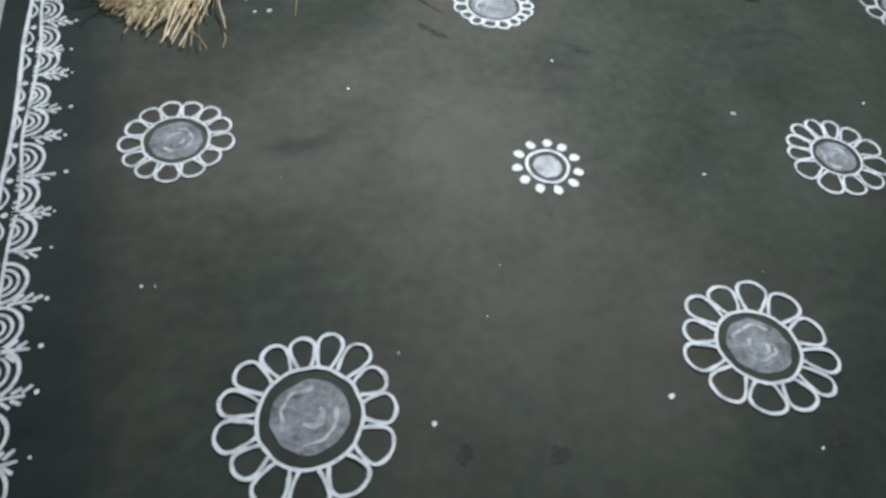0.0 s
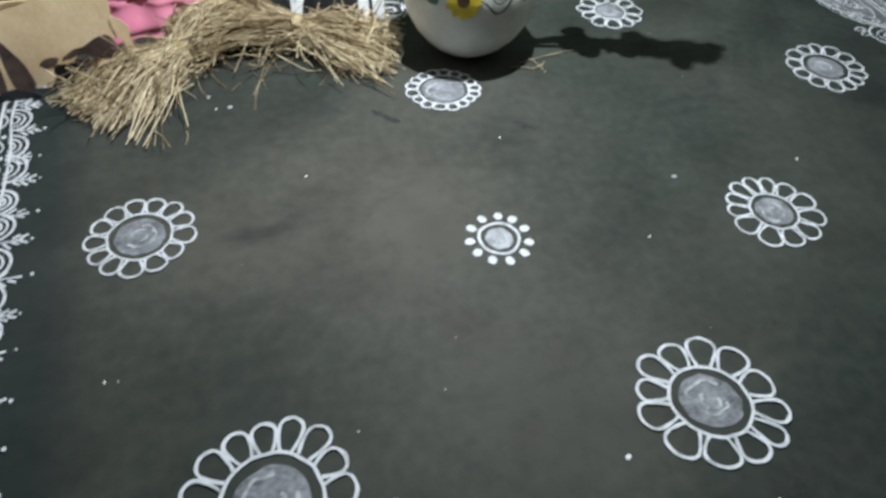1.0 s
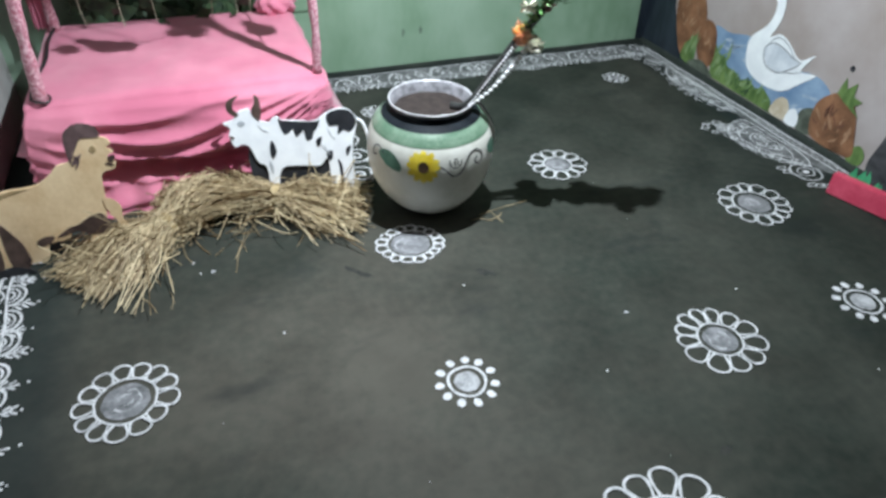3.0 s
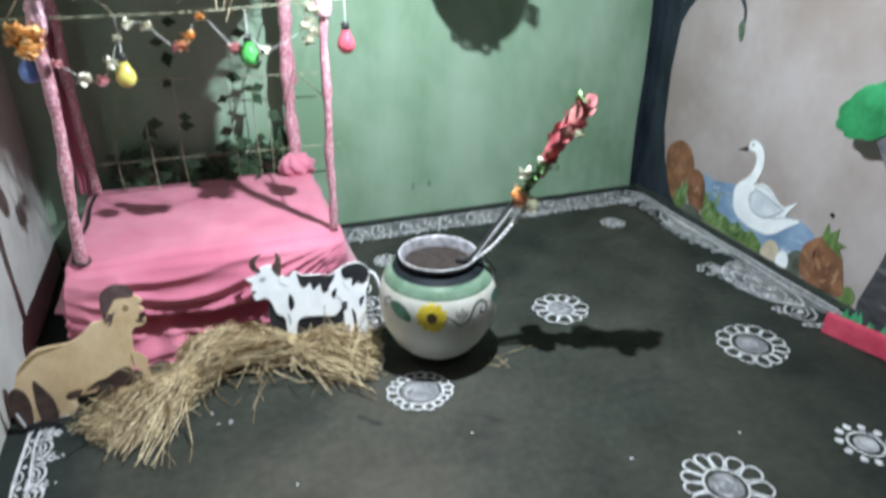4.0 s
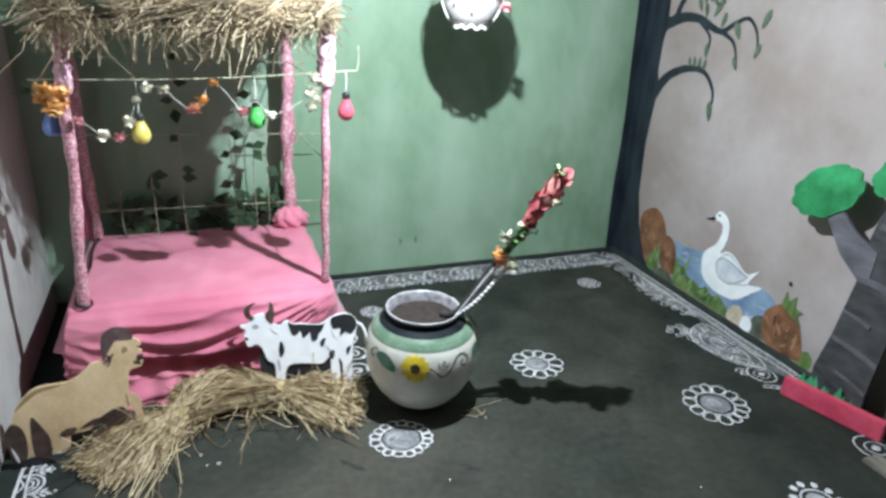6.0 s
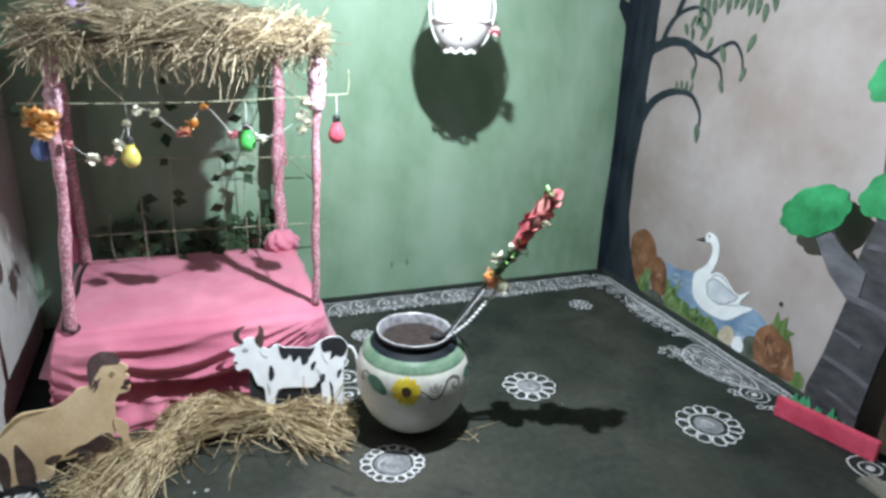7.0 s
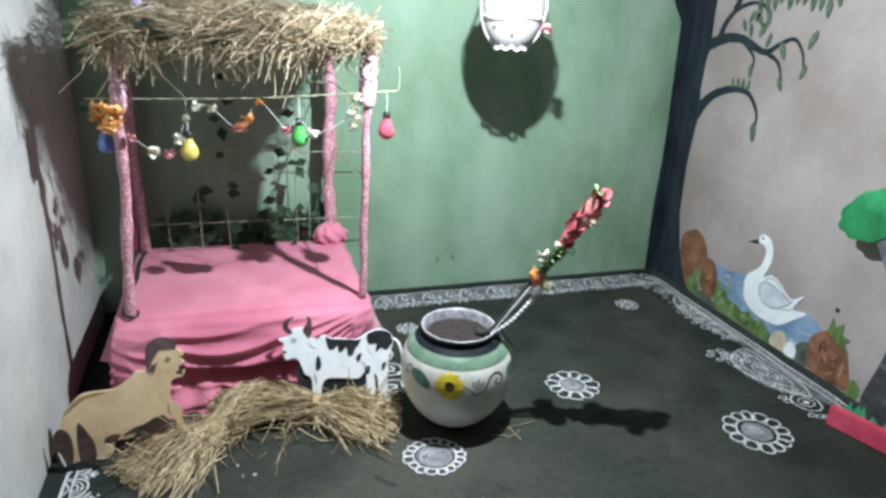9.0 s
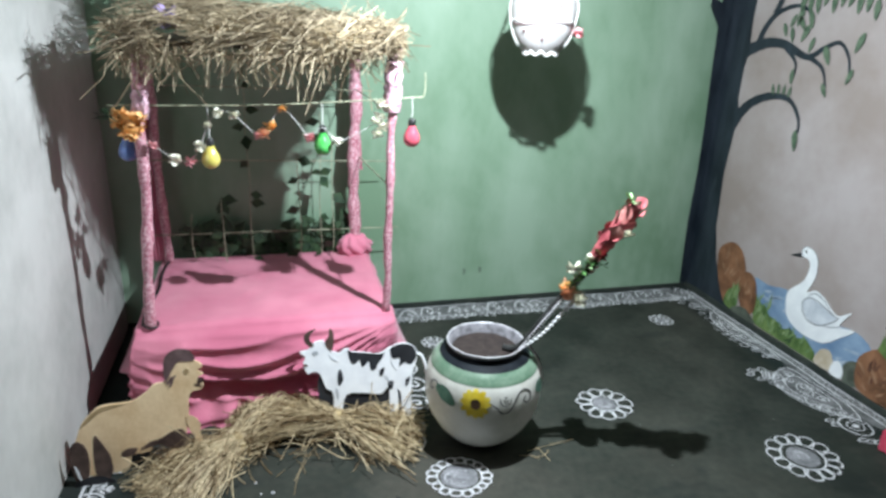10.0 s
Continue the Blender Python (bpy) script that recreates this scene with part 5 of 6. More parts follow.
def platform_cloth():
    """Pink cloth: a flat top, a swag folded over the front and sides, and a gathered skirt to the floor."""
    e = empty("pink_cloth", "bright pink cotton cloth draped in folds over the platform", "cloth", at=(-2.46, -0.5, 0))
    def top_height(x, y):
        z = TOP + 0.006 + 0.004 * noise.noise(Vector((x * 5, y * 7, 0))) + 0.003 * noise.noise(Vector((x * 16, y * 11, 3)))
        edge = min(y - y0, x - x0, x1 - x)
        return z - 0.010 * math.exp(-max(edge, 0) / 0.012) + 0.012 * math.exp(-((x + 2.0) ** 2 + (y + 0.2) ** 2) / 0.01)
    bm = bmesh.new()
    nx, ny = 110, 36
    x0, x1, y0, y1 = -2.935, -1.982, -0.845, -0.115
    grid = []
    for j in range(ny + 1):
        row = []
        for i in range(nx + 1):
            u, v = i / nx, j / ny
            x, y = x0 + (x1 - x0) * u, y0 + (y1 - y0) * v
            z = top_height(x, y)
            row.append(bm.verts.new((x, y, z)))
        grid.append(row)
    for j in range(ny):
        for i in range(nx):
            bm.faces.new((grid[j][i], grid[j][i + 1], grid[j + 1][i + 1], grid[j + 1][i]))
    # drop along left, front and right; s runs round the edge
    path = [(x0, y1), (x0, y0), (x1, y0), (x1, y1)]
    pts = []
    for (a, b), n in zip(zip(path, path[1:]), (36, 110, 36)):
        for k in range(n):
            t = k / n
            pts.append((Vector((a[0] + (b[0] - a[0]) * t, a[1] + (b[1] - a[1]) * t, 0)), a, b, t))
    pts.append((Vector((*path[-1], 0)), path[-2], path[-1], 1.0))
    rows = []
    levels = 64
    for k, (p, a, b, t) in enumerate(pts):
        d = Vector((b[0] - a[0], b[1] - a[1], 0)).normalized()
        out = Vector((d.y, -d.x, 0))
        if (p + out * 0.1 - Vector((-2.47, -0.5, 0))).length < (p - Vector((-2.47, -0.5, 0))).length:
            out = -out
        front = abs(d.x) > 0.5
        if front and t < 0.03:
            out = (out + Vector((-0.7, 0, 0))).normalized()
        if k and not front and p.x > -2.2 and t < 0.06:
            out = (out + Vector((0, -0.7, 0))).normalized()
        col = []
        for m in range(levels + 1):
            v = m / levels
            z = top_height(p.x, p.y) * (1 - v) + 0.004 * v
            # swag over the upper half, whose lower edge hangs deeper between the corners
            if front:
                depth = 0.34 + 0.20 * math.sin(math.pi * t) ** 0.8
                depth += 0.75 * max(0.0, 1 - t / 0.17) ** 0.8
            else:
                depth = 0.45
            inside = v / depth
            fold = 0.0
            if inside < 1:
                bulge = 0.034 * math.sin(math.pi * min(inside, 1) ** 0.6) + 0.078 * inside
                # folds that hang like chains from the two front corners
                n1 = noise.noise(Vector((p.x * 4, p.y * 4, v * 2)))
                if front:
                    sag = math.sin(math.pi * min(max(t, 0.001), 0.999) ** 0.72)
                    chain = inside / (0.16 + 0.84 * sag)
                    crease = 1 - 2 * abs(math.sin(math.pi * (2.6 * chain + 0.35 * n1 + 0.5 * t))) ** 0.8
                    fold = 0.0125 * (0.35 + 0.65 * sag) * crease * min(1, 2.2 * inside) + 0.004 * math.sin(14 * chain + 9 * t + 2 * n1) * inside
                else:
                    fold = 0.004 * math.sin(p.y * 40 + 3 * n1)
                fold += 0.006 * noise.noise(Vector((p.x * 8, p.y * 8, v * 12)))
                if p.x < -2.93:
                    bulge *= 0.25
                elif not front:
                    bulge *= 0.45
                elif t > 0.93:
                    bulge *= 1 - 0.5 * (t - 0.93) / 0.07
                off = (bulge + fold) * min(1, v * 14)
            else:
                back = min((inside - 1) * 7, 1)
                gather = 0.012 * math.sin(p.x * 52 + p.y * 52 + 2.5 * noise.noise(Vector((p.x * 4, p.y * 4, v * 2)))) + 0.010 * noise.noise(Vector((p.x * 12, v * 5, 1.7)))
                ledge = 0.052 * min(1, max(0, (v - 0.66 - 0.03 * math.sin(p.x * 7)) / 0.09)) + 0.010 * math.sin(46 * v + 6 * noise.noise(Vector((p.x * 5, v * 3, 2)))) * min(1, max(0, (v - 0.66) * 8)) if front else 0.0
                off = (0.078 + fold) * (1 - back) + back * (-0.016 + gather * (0.4 + 0.6 * v) + ledge + 0.02 * v + (0.055 * v ** 5 if front else 0.0))
            col.append(bm.verts.new((p.x + out.x * off, p.y + out.y * off, z)))
        rows.append(col)
    for a, b in zip(rows, rows[1:]):
        for m in range(levels):
            bm.faces.new((a[m], b[m], b[m + 1], a[m + 1]))
    bmesh.ops.remove_doubles(bm, verts=bm.verts[:], dist=0.0012)
    ob = part("drape", bm, PINK_CLOTH, e, "", True)
    knot = bmesh.new()
    c = Vector((-2.040, -0.165, TOP + 0.045))
    bmesh.ops.create_uvsphere(knot, u_segments=40, v_segments=24, radius=1.0)
    for v in knot.verts:
        d = v.co.copy()
        a = math.atan2(d.y, d.x)
        r = 1 + 0.10 * math.sin(7 * a + 5 * d.z) + 0.06 * math.sin(13 * a - 9 * d.z) + 0.15 * noise.noise(d * 2.3)
        v.co = c + Vector((d.x * 0.078 * r, d.y * 0.062 * r, d.z * 0.058 * r))
    part("knot", knot, PINK_CLOTH, e, "bunched pink cloth round the post foot", True)


platform_cloth()


# ---- bulbs, garlands and vines on the canopy ----
def bulb(colour, x, z, drop, y=FY - 0.014):
    e = empty("hanging_bulb", colour + " painted light bulb hanging on a white string", "bulb", "coloured bulbs on the canopy", (x, y, z))
    prof = [(0.0005, -0.040), (0.012, -0.0385), (0.022, -0.032), (0.029, -0.020), (0.031, -0.008), (0.028, 0.006), (0.021, 0.020), (0.015, 0.032), (0.0135, 0.040)]
    glass = part("glass", lathe(prof, 24, (x, y, z)), BULBS[colour], e, "", True)
    part("cap", lathe([(0.0135, 0.038), (0.0145, 0.044), (0.0135, 0.050), (0.0145, 0.056), (0.0125, 0.062), (0.004, 0.066)], 16, (x, y, z), cap_high=True), CAP, glass, "black cap", True)
    part("string", tube(bmesh.new(), [(x, y, z + 0.064), (x + 0.002, y, z + 0.064 + drop * 0.5), (x, y, z + 0.064 + drop)], 0.0018, 5), STRING, e, "white string")


bulb("red", -1.914, 1.083, 0.075)
bulb("green", -2.238, 1.060, 0.075)
bulb("yellow", -2.620, 1.018, 0.110)
bulb("blue", -2.888, 1.040, 0.080, FY + 0.030)


def petal_tuft(bm, c, r, n, rng, flat=0.5):
    for k in range(n):
        a, el = rng.uniform(0, 6.28), rng.uniform(-0.9, 0.9)
        d = Vector((math.cos(a) * math.cos(el), math.sin(a) * math.cos(el), math.sin(el)))
        u = d.cross(Vector((0.2, 0.4, 0.9))).normalized()
        w = d.cross(u)
        tip, mid = c + d * r, c + d * r * 0.55
        s = r * flat
        v = [bm.verts.new(q) for q in (c - d * r * 0.1, mid + u * s + w * s * 0.25, tip + u * s * 0.3, tip - u * s * 0.3, mid - u * s + w * s * 0.25)]
        bm.faces.new(v)


def garland():
    e = empty("flower_garland", "string garland of small pale, pink and orange cloth flowers", "garland", at=(-2.5, FY, 1.1))
    rng = random.Random(21)
    line = [(-2.87, 1.10), (-2.80, 1.065), (-2.735, 1.015), (-2.685, 1.010), (-2.650, 1.060), (-2.62, 1.13), (-2.585, 1.172), (-2.535, 1.165), (-2.50, 1.13), (-2.455, 1.095), (-2.42, 1.13), (-2.375, 1.185), (-2.32, 1.13), (-2.285, 1.088), (-2.24, 1.12), (-2.19, 1.075), (-2.13, 1.09), (-2.05, 1.14), (-2.01, 1.19)]
    y = FY - 0.03
    part("string", tube(bmesh.new(), curve_pts([(x, y, z) for x, z in line], 5), 0.0011, 5), STRING, e)
    kinds = [CREAM, ROSE_PINK, CREAM, ROSE_PINK, CREAM, CREAM, CREAM, CREAM, CREAM, ROSE_PINK, ORANGE, ORANGE, PEACH, ROSE_PINK, CREAM, CREAM, CREAM, CREAM, CREAM]
    for k, (x, z) in enumerate(line):
        if k in (8, 12, 14, 16):
            continue
        bm = bmesh.new()
        petal_tuft(bm, Vector((x, y - 0.004, z)), rng.uniform(0.017, 0.027), 20, rng, 0.45)
        part("flower", bm, kinds[k], e)
    bm = bmesh.new()
    petal_tuft(bm, Vector((-2.44, y - 0.004, 1.098)), 0.026, 14, rng)
    part("flower", bm, PEACH, e)


def orange_bunch():
    e = empty("flower_bunch", "bunch of orange cloth flowers tied to the post top", "flower bunch", at=(FX0, FY, 1.16))
    rng = random.Random(22)
    for k in range(11):
        bm = bmesh.new()
        petal_tuft(bm, Vector((FX0 + 0.018 + (0.038 if k % 3 else 0.010) * math.cos(2.4 * k), FY - 0.03 + rng.uniform(-0.015, 0.01), 1.145 + (0.036 if k % 3 else 0.010) * math.sin(2.4 * k))), rng.uniform(0.022, 0.034), 26, rng, 0.42)
        part("flower", bm, ORANGE, e)
    bm = bmesh.new()
    petal_tuft(bm, Vector((FX0 - 0.05, FY - 0.02, 1.165)), 0.045, 8, rng, 0.3)
    part("leaf", bm, VINE_LEAF, e)


def lace_bunch():
    e = empty("flower_bunch", "pale yellow-green cloth flowers tied to the post", "flower bunch", at=(FX1, FY, 1.16))
    rng = random.Random(23)
    for z in (1.20, 1.16, 1.12, 1.09):
        bm = bmesh.new()
        petal_tuft(bm, Vector((FX1 - 0.030 + rng.uniform(-0.01, 0.01), FY - 0.01, z)), 0.026, 14, rng)
        part("flower", bm, CREAM, e)
    e2 = empty("cloth_scrap", "small purple cloth scrap tucked in the thatch", "cloth scrap", at=(-2.72, -0.80, 1.45))
    bm = bmesh.new()
    petal_tuft(bm, Vector((-2.73, -0.78, 1.475)), 0.05, 16, rng)
    part("fold", bm, PURPLE, e2)


def vines():
    rng = random.Random(24)
    for x, y, z0, z1 in ((-2.52, -0.18, 1.36, 0.40), (-2.30, -0.20, 0.90, 0.40), (-2.64, -0.22, 0.70, 0.40), (-2.20, -0.17, 1.08, 0.40), (-2.145, -0.20, 0.98, 0.40), (-2.78, -0.18, 0.62, 0.40)):
        e = empty("vine", "thin hanging vine with dark green leaves", "vine", "vines behind the canopy", (x, y, z0))
        pts = curve_pts([(x + rng.uniform(-0.005, 0.005), y, z0 + (z1 - z0) * k / 5) for k in range(6)], 5)
        part("stem", tube(bmesh.new(), pts, 0.0022, 5), BAMBOO, e)
        n = int((z0 - z1) * 11)
        for k in range(n):
            p = pts[min(int(len(pts) * (k + rng.random()) / n), len(pts) - 1)]
            a, s = rng.uniform(0, 6.28), rng.uniform(0.040, 0.068)
            d = Vector((math.cos(a), 0.35 * math.sin(a), -0.5 + 0.4 * rng.random())).normalized()
            u = Vector((-d.z, 0.2, d.x)).normalized()
            bm = bmesh.new()
            f = [bm.verts.new(q) for q in (p, p + d * s * 0.5 + u * s * 0.42, p + d * s * 1.2, p + d * s * 0.5 - u * s * 0.42)]
            bm.faces.new((f[0], f[1], f[2]))
            bm.faces.new((f[0], f[2], f[3]))
            part("leaf", bm, VINE_LEAF, e)
    e = empty("leaf_row", "low row of dark green leaves behind the platform", "plant", at=(-2.45, -0.1, TOP))
    for k in range(72):
        x = rng.choice((-2.74, -2.62, -2.50, -2.40, -2.30, -2.20, -2.14)) + rng.gauss(0, 0.04)
        p = Vector((x, -0.085 + rng.uniform(-0.03, 0.03), 0.37 + abs(rng.gauss(0, 0.075))))
        s, a = rng.uniform(0.045, 0.080), rng.uniform(0, 6.28)
        bm = bmesh.new()
        u, w = Vector((math.cos(a), 0.25, math.sin(a))), Vector((-math.sin(a), 0.15, math.cos(a)))
        ring = [p + u * (s * q[0]) + w * (s * q[1]) for q in ((-0.1, 0), (-0.35, 0.4), (0.1, 0.5), (0.5, 0.3), (1.0, 0), (0.5, -0.3), (0.1, -0.5), (-0.35, -0.4))]
        bm.faces.new([bm.verts.new(q) for q in ring])
        part("leaf", bm, VINE_LEAF, e)

garland()
orange_bunch()
lace_bunch()
vines()


# ---- painted pot with the decorated stick ----
PC = Vector((-1.700, -1.185, 0))
POT = [(0.070, 0.0), (0.092, 0.006), (0.135, 0.038), (0.171, 0.082), (0.198, 0.132), (0.2120, 0.182), (0.2145, 0.215), (0.2140, 0.250), (0.2100, 0.280), (0.2030, 0.305), (0.1925, 0.326), (0.1785, 0.344), (0.1630, 0.358), (0.1480, 0.367), (0.1360, 0.372)]


def pot_radius(z):
    for (r0, z0), (r1, z1) in zip(POT, POT[1:]):
        if z0 <= z <= z1:
            return r0 + (r1 - r0) * (z - z0) / (z1 - z0)
    return POT[-1][0]


def profile(z0, z1, n, push=0.0):
    return [(pot_radius(z0 + (z1 - z0) * k / n) + push, z0 + (z1 - z0) * k / n) for k in range(n + 1)]


def painted_pot():
    e = empty("painted_pot", "round cream clay pot with green band and painted sunflower", "pot", at=PC)
    part("body", lathe(profile(0, 0.322, 28), 72, PC, cap_low=True), POT_WHITE, e, "", True)
    part("shoulder_band", lathe(profile(0.320, 0.359, 8, 0.0008), 72, PC), POT_GREEN, e, "green painted shoulder band", True)
    part("neck", lathe([(pot_radius(0.357) + 0.0013, 0.357), (0.149, 0.3680), (0.136, 0.3725), (0.130, 0.377), (0.129, 0.383), (0.133, 0.389)], 72, PC), POT_BLACK, e, "black painted neck, darkened for the shade under the rim", True)
    part("rim", lathe([(0.130, 0.387), (0.135, 0.391), (0.1390, 0.397), (0.1400, 0.402), (0.1388, 0.4050), (0.1360, 0.4045), (0.1335, 0.400), (0.1285, 0.388), (0.1230, 0.375), (0.1190, 0.360)], 72, PC), RIM_SILVER, e, "silver-white flared rim", True)
    bead = [PC + Vector((0.1383 * math.cos(a), 0.1383 * math.sin(a), 0.4040 + 0.0008 * math.sin(11 * a))) for a in [k * 2 * math.pi / 72 for k in range(73)]]
    part("rim_bead", tube(bmesh.new(), bead, 0.0026, 6), RIM_PALE, e, "white painted lip", True)
    fill = lathe([(0.0005, 0.374), (0.05, 0.373), (0.10, 0.371), (0.1215, 0.369)], 48, PC)
    for v in fill.verts:
        v.co.z += 0.004 * noise.noise(v.co * 30)
    part("filling", fill, POT_FILL, e, "brown grain filling", True)
    face = math.atan2(-1.366 - PC.y, -1.785 - PC.x)

    def on_pot(u, v, h):
        # u: metres round the belly, v: height
        a = face + u / 0.205
        r = pot_radius(v) + h
        return PC + Vector((r * math.cos(a), r * math.sin(a), v))
    zc = 0.263
    d = Drawing(on_pot, 0.0022, 520)
    d.dot(0, zc, 0.0165, aspect=1.15, rough=0.06)
    sunflower = drawn("sunflower", d, BROWN, e, "painted yellow sunflower with brown middle")
    for k in range(12):
        a = 2 * math.pi * k / 12 + 0.08 * math.sin(5 * k)
        d = Drawing(on_pot, 0.0010 + 0.00012 * (k % 4), 500 + k)
        d.dot(0.031 * math.cos(a), zc + 0.033 * math.sin(a), 0.022, aspect=0.55, turn=a, rough=0.10)
        drawn("petal", d, YELLOW, sunflower)
    for sgn, uu in ((-1, -0.098), (1, 0.30)):
        d = Drawing(on_pot, 0.0024, 522)
        d.stroke([(uu - 0.062, zc + 0.014), (uu - 0.030, zc + 0.010), (uu, zc - 0.004), (uu + 0.026, zc - 0.022)], lambda t: 0.006 + 0.044 * math.sin(math.pi * t) ** 0.7, wobble=0.1)
        drawn("leaf", d, LEAF_PAINT, e)
    d = Drawing(on_pot, 0.0018, 524)
    d.stroke([(0.050, zc + 0.004), (0.070, zc - 0.012), (0.092, zc - 0.034), (0.118, zc - 0.028), (0.135, zc), (0.152, zc + 0.026), (0.180, zc + 0.034), (0.205, zc + 0.018), (0.203, zc - 0.008), (0.185, zc - 0.015), (0.172, zc), (0.184, zc + 0.012)], 0.0048)
    d.stroke([(0.082, zc + 0.022), (0.086, zc + 0.002), (0.103, zc - 0.008), (0.119, zc + 0.004), (0.121, zc + 0.018)], 0.0032)
    d.stroke([(0.094, zc + 0.018), (0.098, zc + 0.006), (0.108, zc + 0.006), (0.110, zc + 0.018)], 0.0028)
    d.dot(0.102, zc + 0.022, 0.0035)
    drawn("scroll_line", d, INK, e)
    d = Drawing(on_pot, 0.0018, 526)
    d.stroke([(-0.14, zc + 0.016), (-0.165, zc + 0.030), (-0.19, zc + 0.020), (-0.19, zc - 0.004), (-0.172, zc)], 0.0048)
    drawn("scroll_line", d, INK, e)
    for k in range(3):
        cord = tube(bmesh.new(), curve_pts([PC + Vector((r * math.cos(face + 1.62 + 0.10 * k), r * math.sin(face + 1.62 + 0.10 * k), z)) for r, z in ((0.146, 0.400), (0.176, 0.365), (0.206, 0.318), (0.218, 0.262))], 5), 0.0035, 6)
        part("cord", cord, CAP if k else STRING, e)


def decorated_stick():
    A, B, C = Vector((-1.592, -1.252, 0.400)), Vector((-1.452, -1.285, 0.612)), Vector((-1.298, -1.402, 0.950))
    foot = Vector((-1.640, -1.215, 0.380))
    e = empty("decorated_stick", "slanting stick with white lace, cream blooms and red roses", "decorated stick", at=A)
    rod = curve_pts([foot, A, A * 0.4 + B * 0.6, B, B * 0.5 + C * 0.5 + Vector((0.008, 0, -0.012)), C], 8)
    part("rod", tube(bmesh.new(), rod, 0.013, 10), CAP, e, "black rod", True)
    lace = bmesh.new()
    for k in range(44):
        p = A.lerp(B, k / 43) + Vector((0.004 + 0.0055 * (-1) ** k, -0.0125, 0.003))
        bmesh.ops.create_icosphere(lace, subdivisions=1, radius=0.0042, matrix=Matrix.Translation(p))
    part("lace_winding", lace, LACE_WHITE, e, "white lace winding")
    loose = curve_pts([A + Vector((0.005, -0.01, 0)), A.lerp(B, 0.3) + Vector((0.022, -0.022, -0.010)), A.lerp(B, 0.65) + Vector((0.028, -0.030, -0.008)), B + Vector((0.024, -0.036, -0.004))], 10)
    bm = bmesh.new()
    for k, p in enumerate(loose):
        for s in (-1, 1):
            q = p + Vector((0.0085 * s, 0.0, 0.005 * s + 0.003 * (-1) ** k))
            bmesh.ops.create_icosphere(bm, subdivisions=1, radius=0.0058, matrix=Matrix.Translation(q))
    part("lace_chain", bm, LACE_WHITE, e, "white lace chain")
    rng = random.Random(31)

    def tuft(name, p, r, m, n=16, flat=0.55):
        b = bmesh.new()
        petal_tuft(b, p, r, n, rng, flat)
        part(name, b, m, e)
    tuft("flower", B + Vector((0.0, -0.020, 0.012)), 0.034, PEACH, 30)
    tuft("flower", B + Vector((-0.006, -0.012, 0.02)), 0.028, ORANGE, 16)
    tuft("flower", B + Vector((0.032, -0.028, -0.014)), 0.036, CREAM, 26)
    for k in range(9):
        t = 0.06 + 0.055 * k
        p = B.lerp(C, t) + Vector((rng.uniform(-0.010, 0.010), -0.010, rng.uniform(-0.010, 0.010)))
        tuft("leaf", p, 0.029, GREEN_LEAF if k % 3 else LIGHT_LEAF, 9, 0.32)
    tuft("flower", B.lerp(C, 0.26) + Vector((-0.038, -0.01, 0.022)), 0.030, CREAM, 16)
    tuft("flower", B.lerp(C, 0.36) + Vector((0.0, -0.014, 0.02)), 0.026, CREAM, 14)
    tuft("flower", B.lerp(C, 0.30) + Vector((0.018, -0.01, 0.006)), 0.024, ROSE_PINK, 14)
    tuft("leaf", B.lerp(C, 0.44) + Vector((0.03, -0.012, -0.028)), 0.028, GREEN_LEAF, 6, 0.25)
    # red cloth petals rolled round the upper rod, each a curved sheet lapping over the next
    axis = (C - B).normalized()
    e1 = axis.cross(Vector((0, 0, 1))).normalized()
    e2 = axis.cross(e1)
    start, end = B.lerp(C, 0.47), C + axis * 0.002
    for k in range(15):
        t = k / 14
        base = start.lerp(end, 0.93 * t - 0.03)
        turn0, span = 2.4 * k + rng.uniform(-0.3, 0.3), rng.uniform(1.7, 2.4)
        length = rng.uniform(0.075, 0.105) * (1 - 0.35 * t)
        r0 = 0.019 + 0.009 * math.sin(math.pi * min(1, 0.25 + 0.62 * t))
        sheet = bmesh.new()
        grid = []
        for j in range(6):
            v = j / 5
            row = []
            for i in range(9):
                u = i / 8
                wave = 0.0022 * math.sin(9 * u + 3 * k)
                rr = r0 * (0.80 + 0.30 * v) + 0.006 * max(0, v - 0.7) / 0.3 * (0.4 + abs(2 * u - 1)) + wave * v + 0.0012 * (k % 3)
                th = turn0 + span * (u - 0.5) * (1 - 0.35 * v * v) + 0.55 * v
                q = base + axis * (length * v * (1 - 0.30 * abs(2 * u - 1) ** 2)) + (e1 * math.cos(th) + e2 * math.sin(th)) * rr
                row.append(sheet.verts.new(q))
            grid.append(row)
        for j in range(5):
            for i in range(8):
                sheet.faces.new((grid[j][i], grid[j][i + 1], grid[j + 1][i + 1], grid[j + 1][i]))
        # two paler petals stand in for the pale highlights on the red
        part("rose_petal", sheet, ROSE_RED if k not in (5, 10) else ROSE_PALE, e, "", True)
    core = tube(bmesh.new(), [start.lerp(end, q / 8) for q in range(9)], lambda t: 0.021 * (0.75 + 0.45 * math.sin(math.pi * (0.2 + 0.65 * t))), 12)
    part("rose_core", core, ROSE_RED, e, "", True)
    tip = tube(bmesh.new(), [end - axis * 0.012, end + axis * 0.008, end + axis * 0.022], lambda t: 0.015 * (1 - t) + 0.005, 10)
    part("stem_end", tip, BROWN, e, "brown paper stem end", True)
    tuft("rosebud", B.lerp(C, 0.50) + Vector((-0.004, -0.026, -0.006)), 0.024, ROSE_RED, 20, 0.6)
    # a few blooms that stand off the rod
    tuft("flower", B.lerp(C, 0.08) + Vector((0.010, 0.024, 0.0)), 0.032, PEACH, 20)
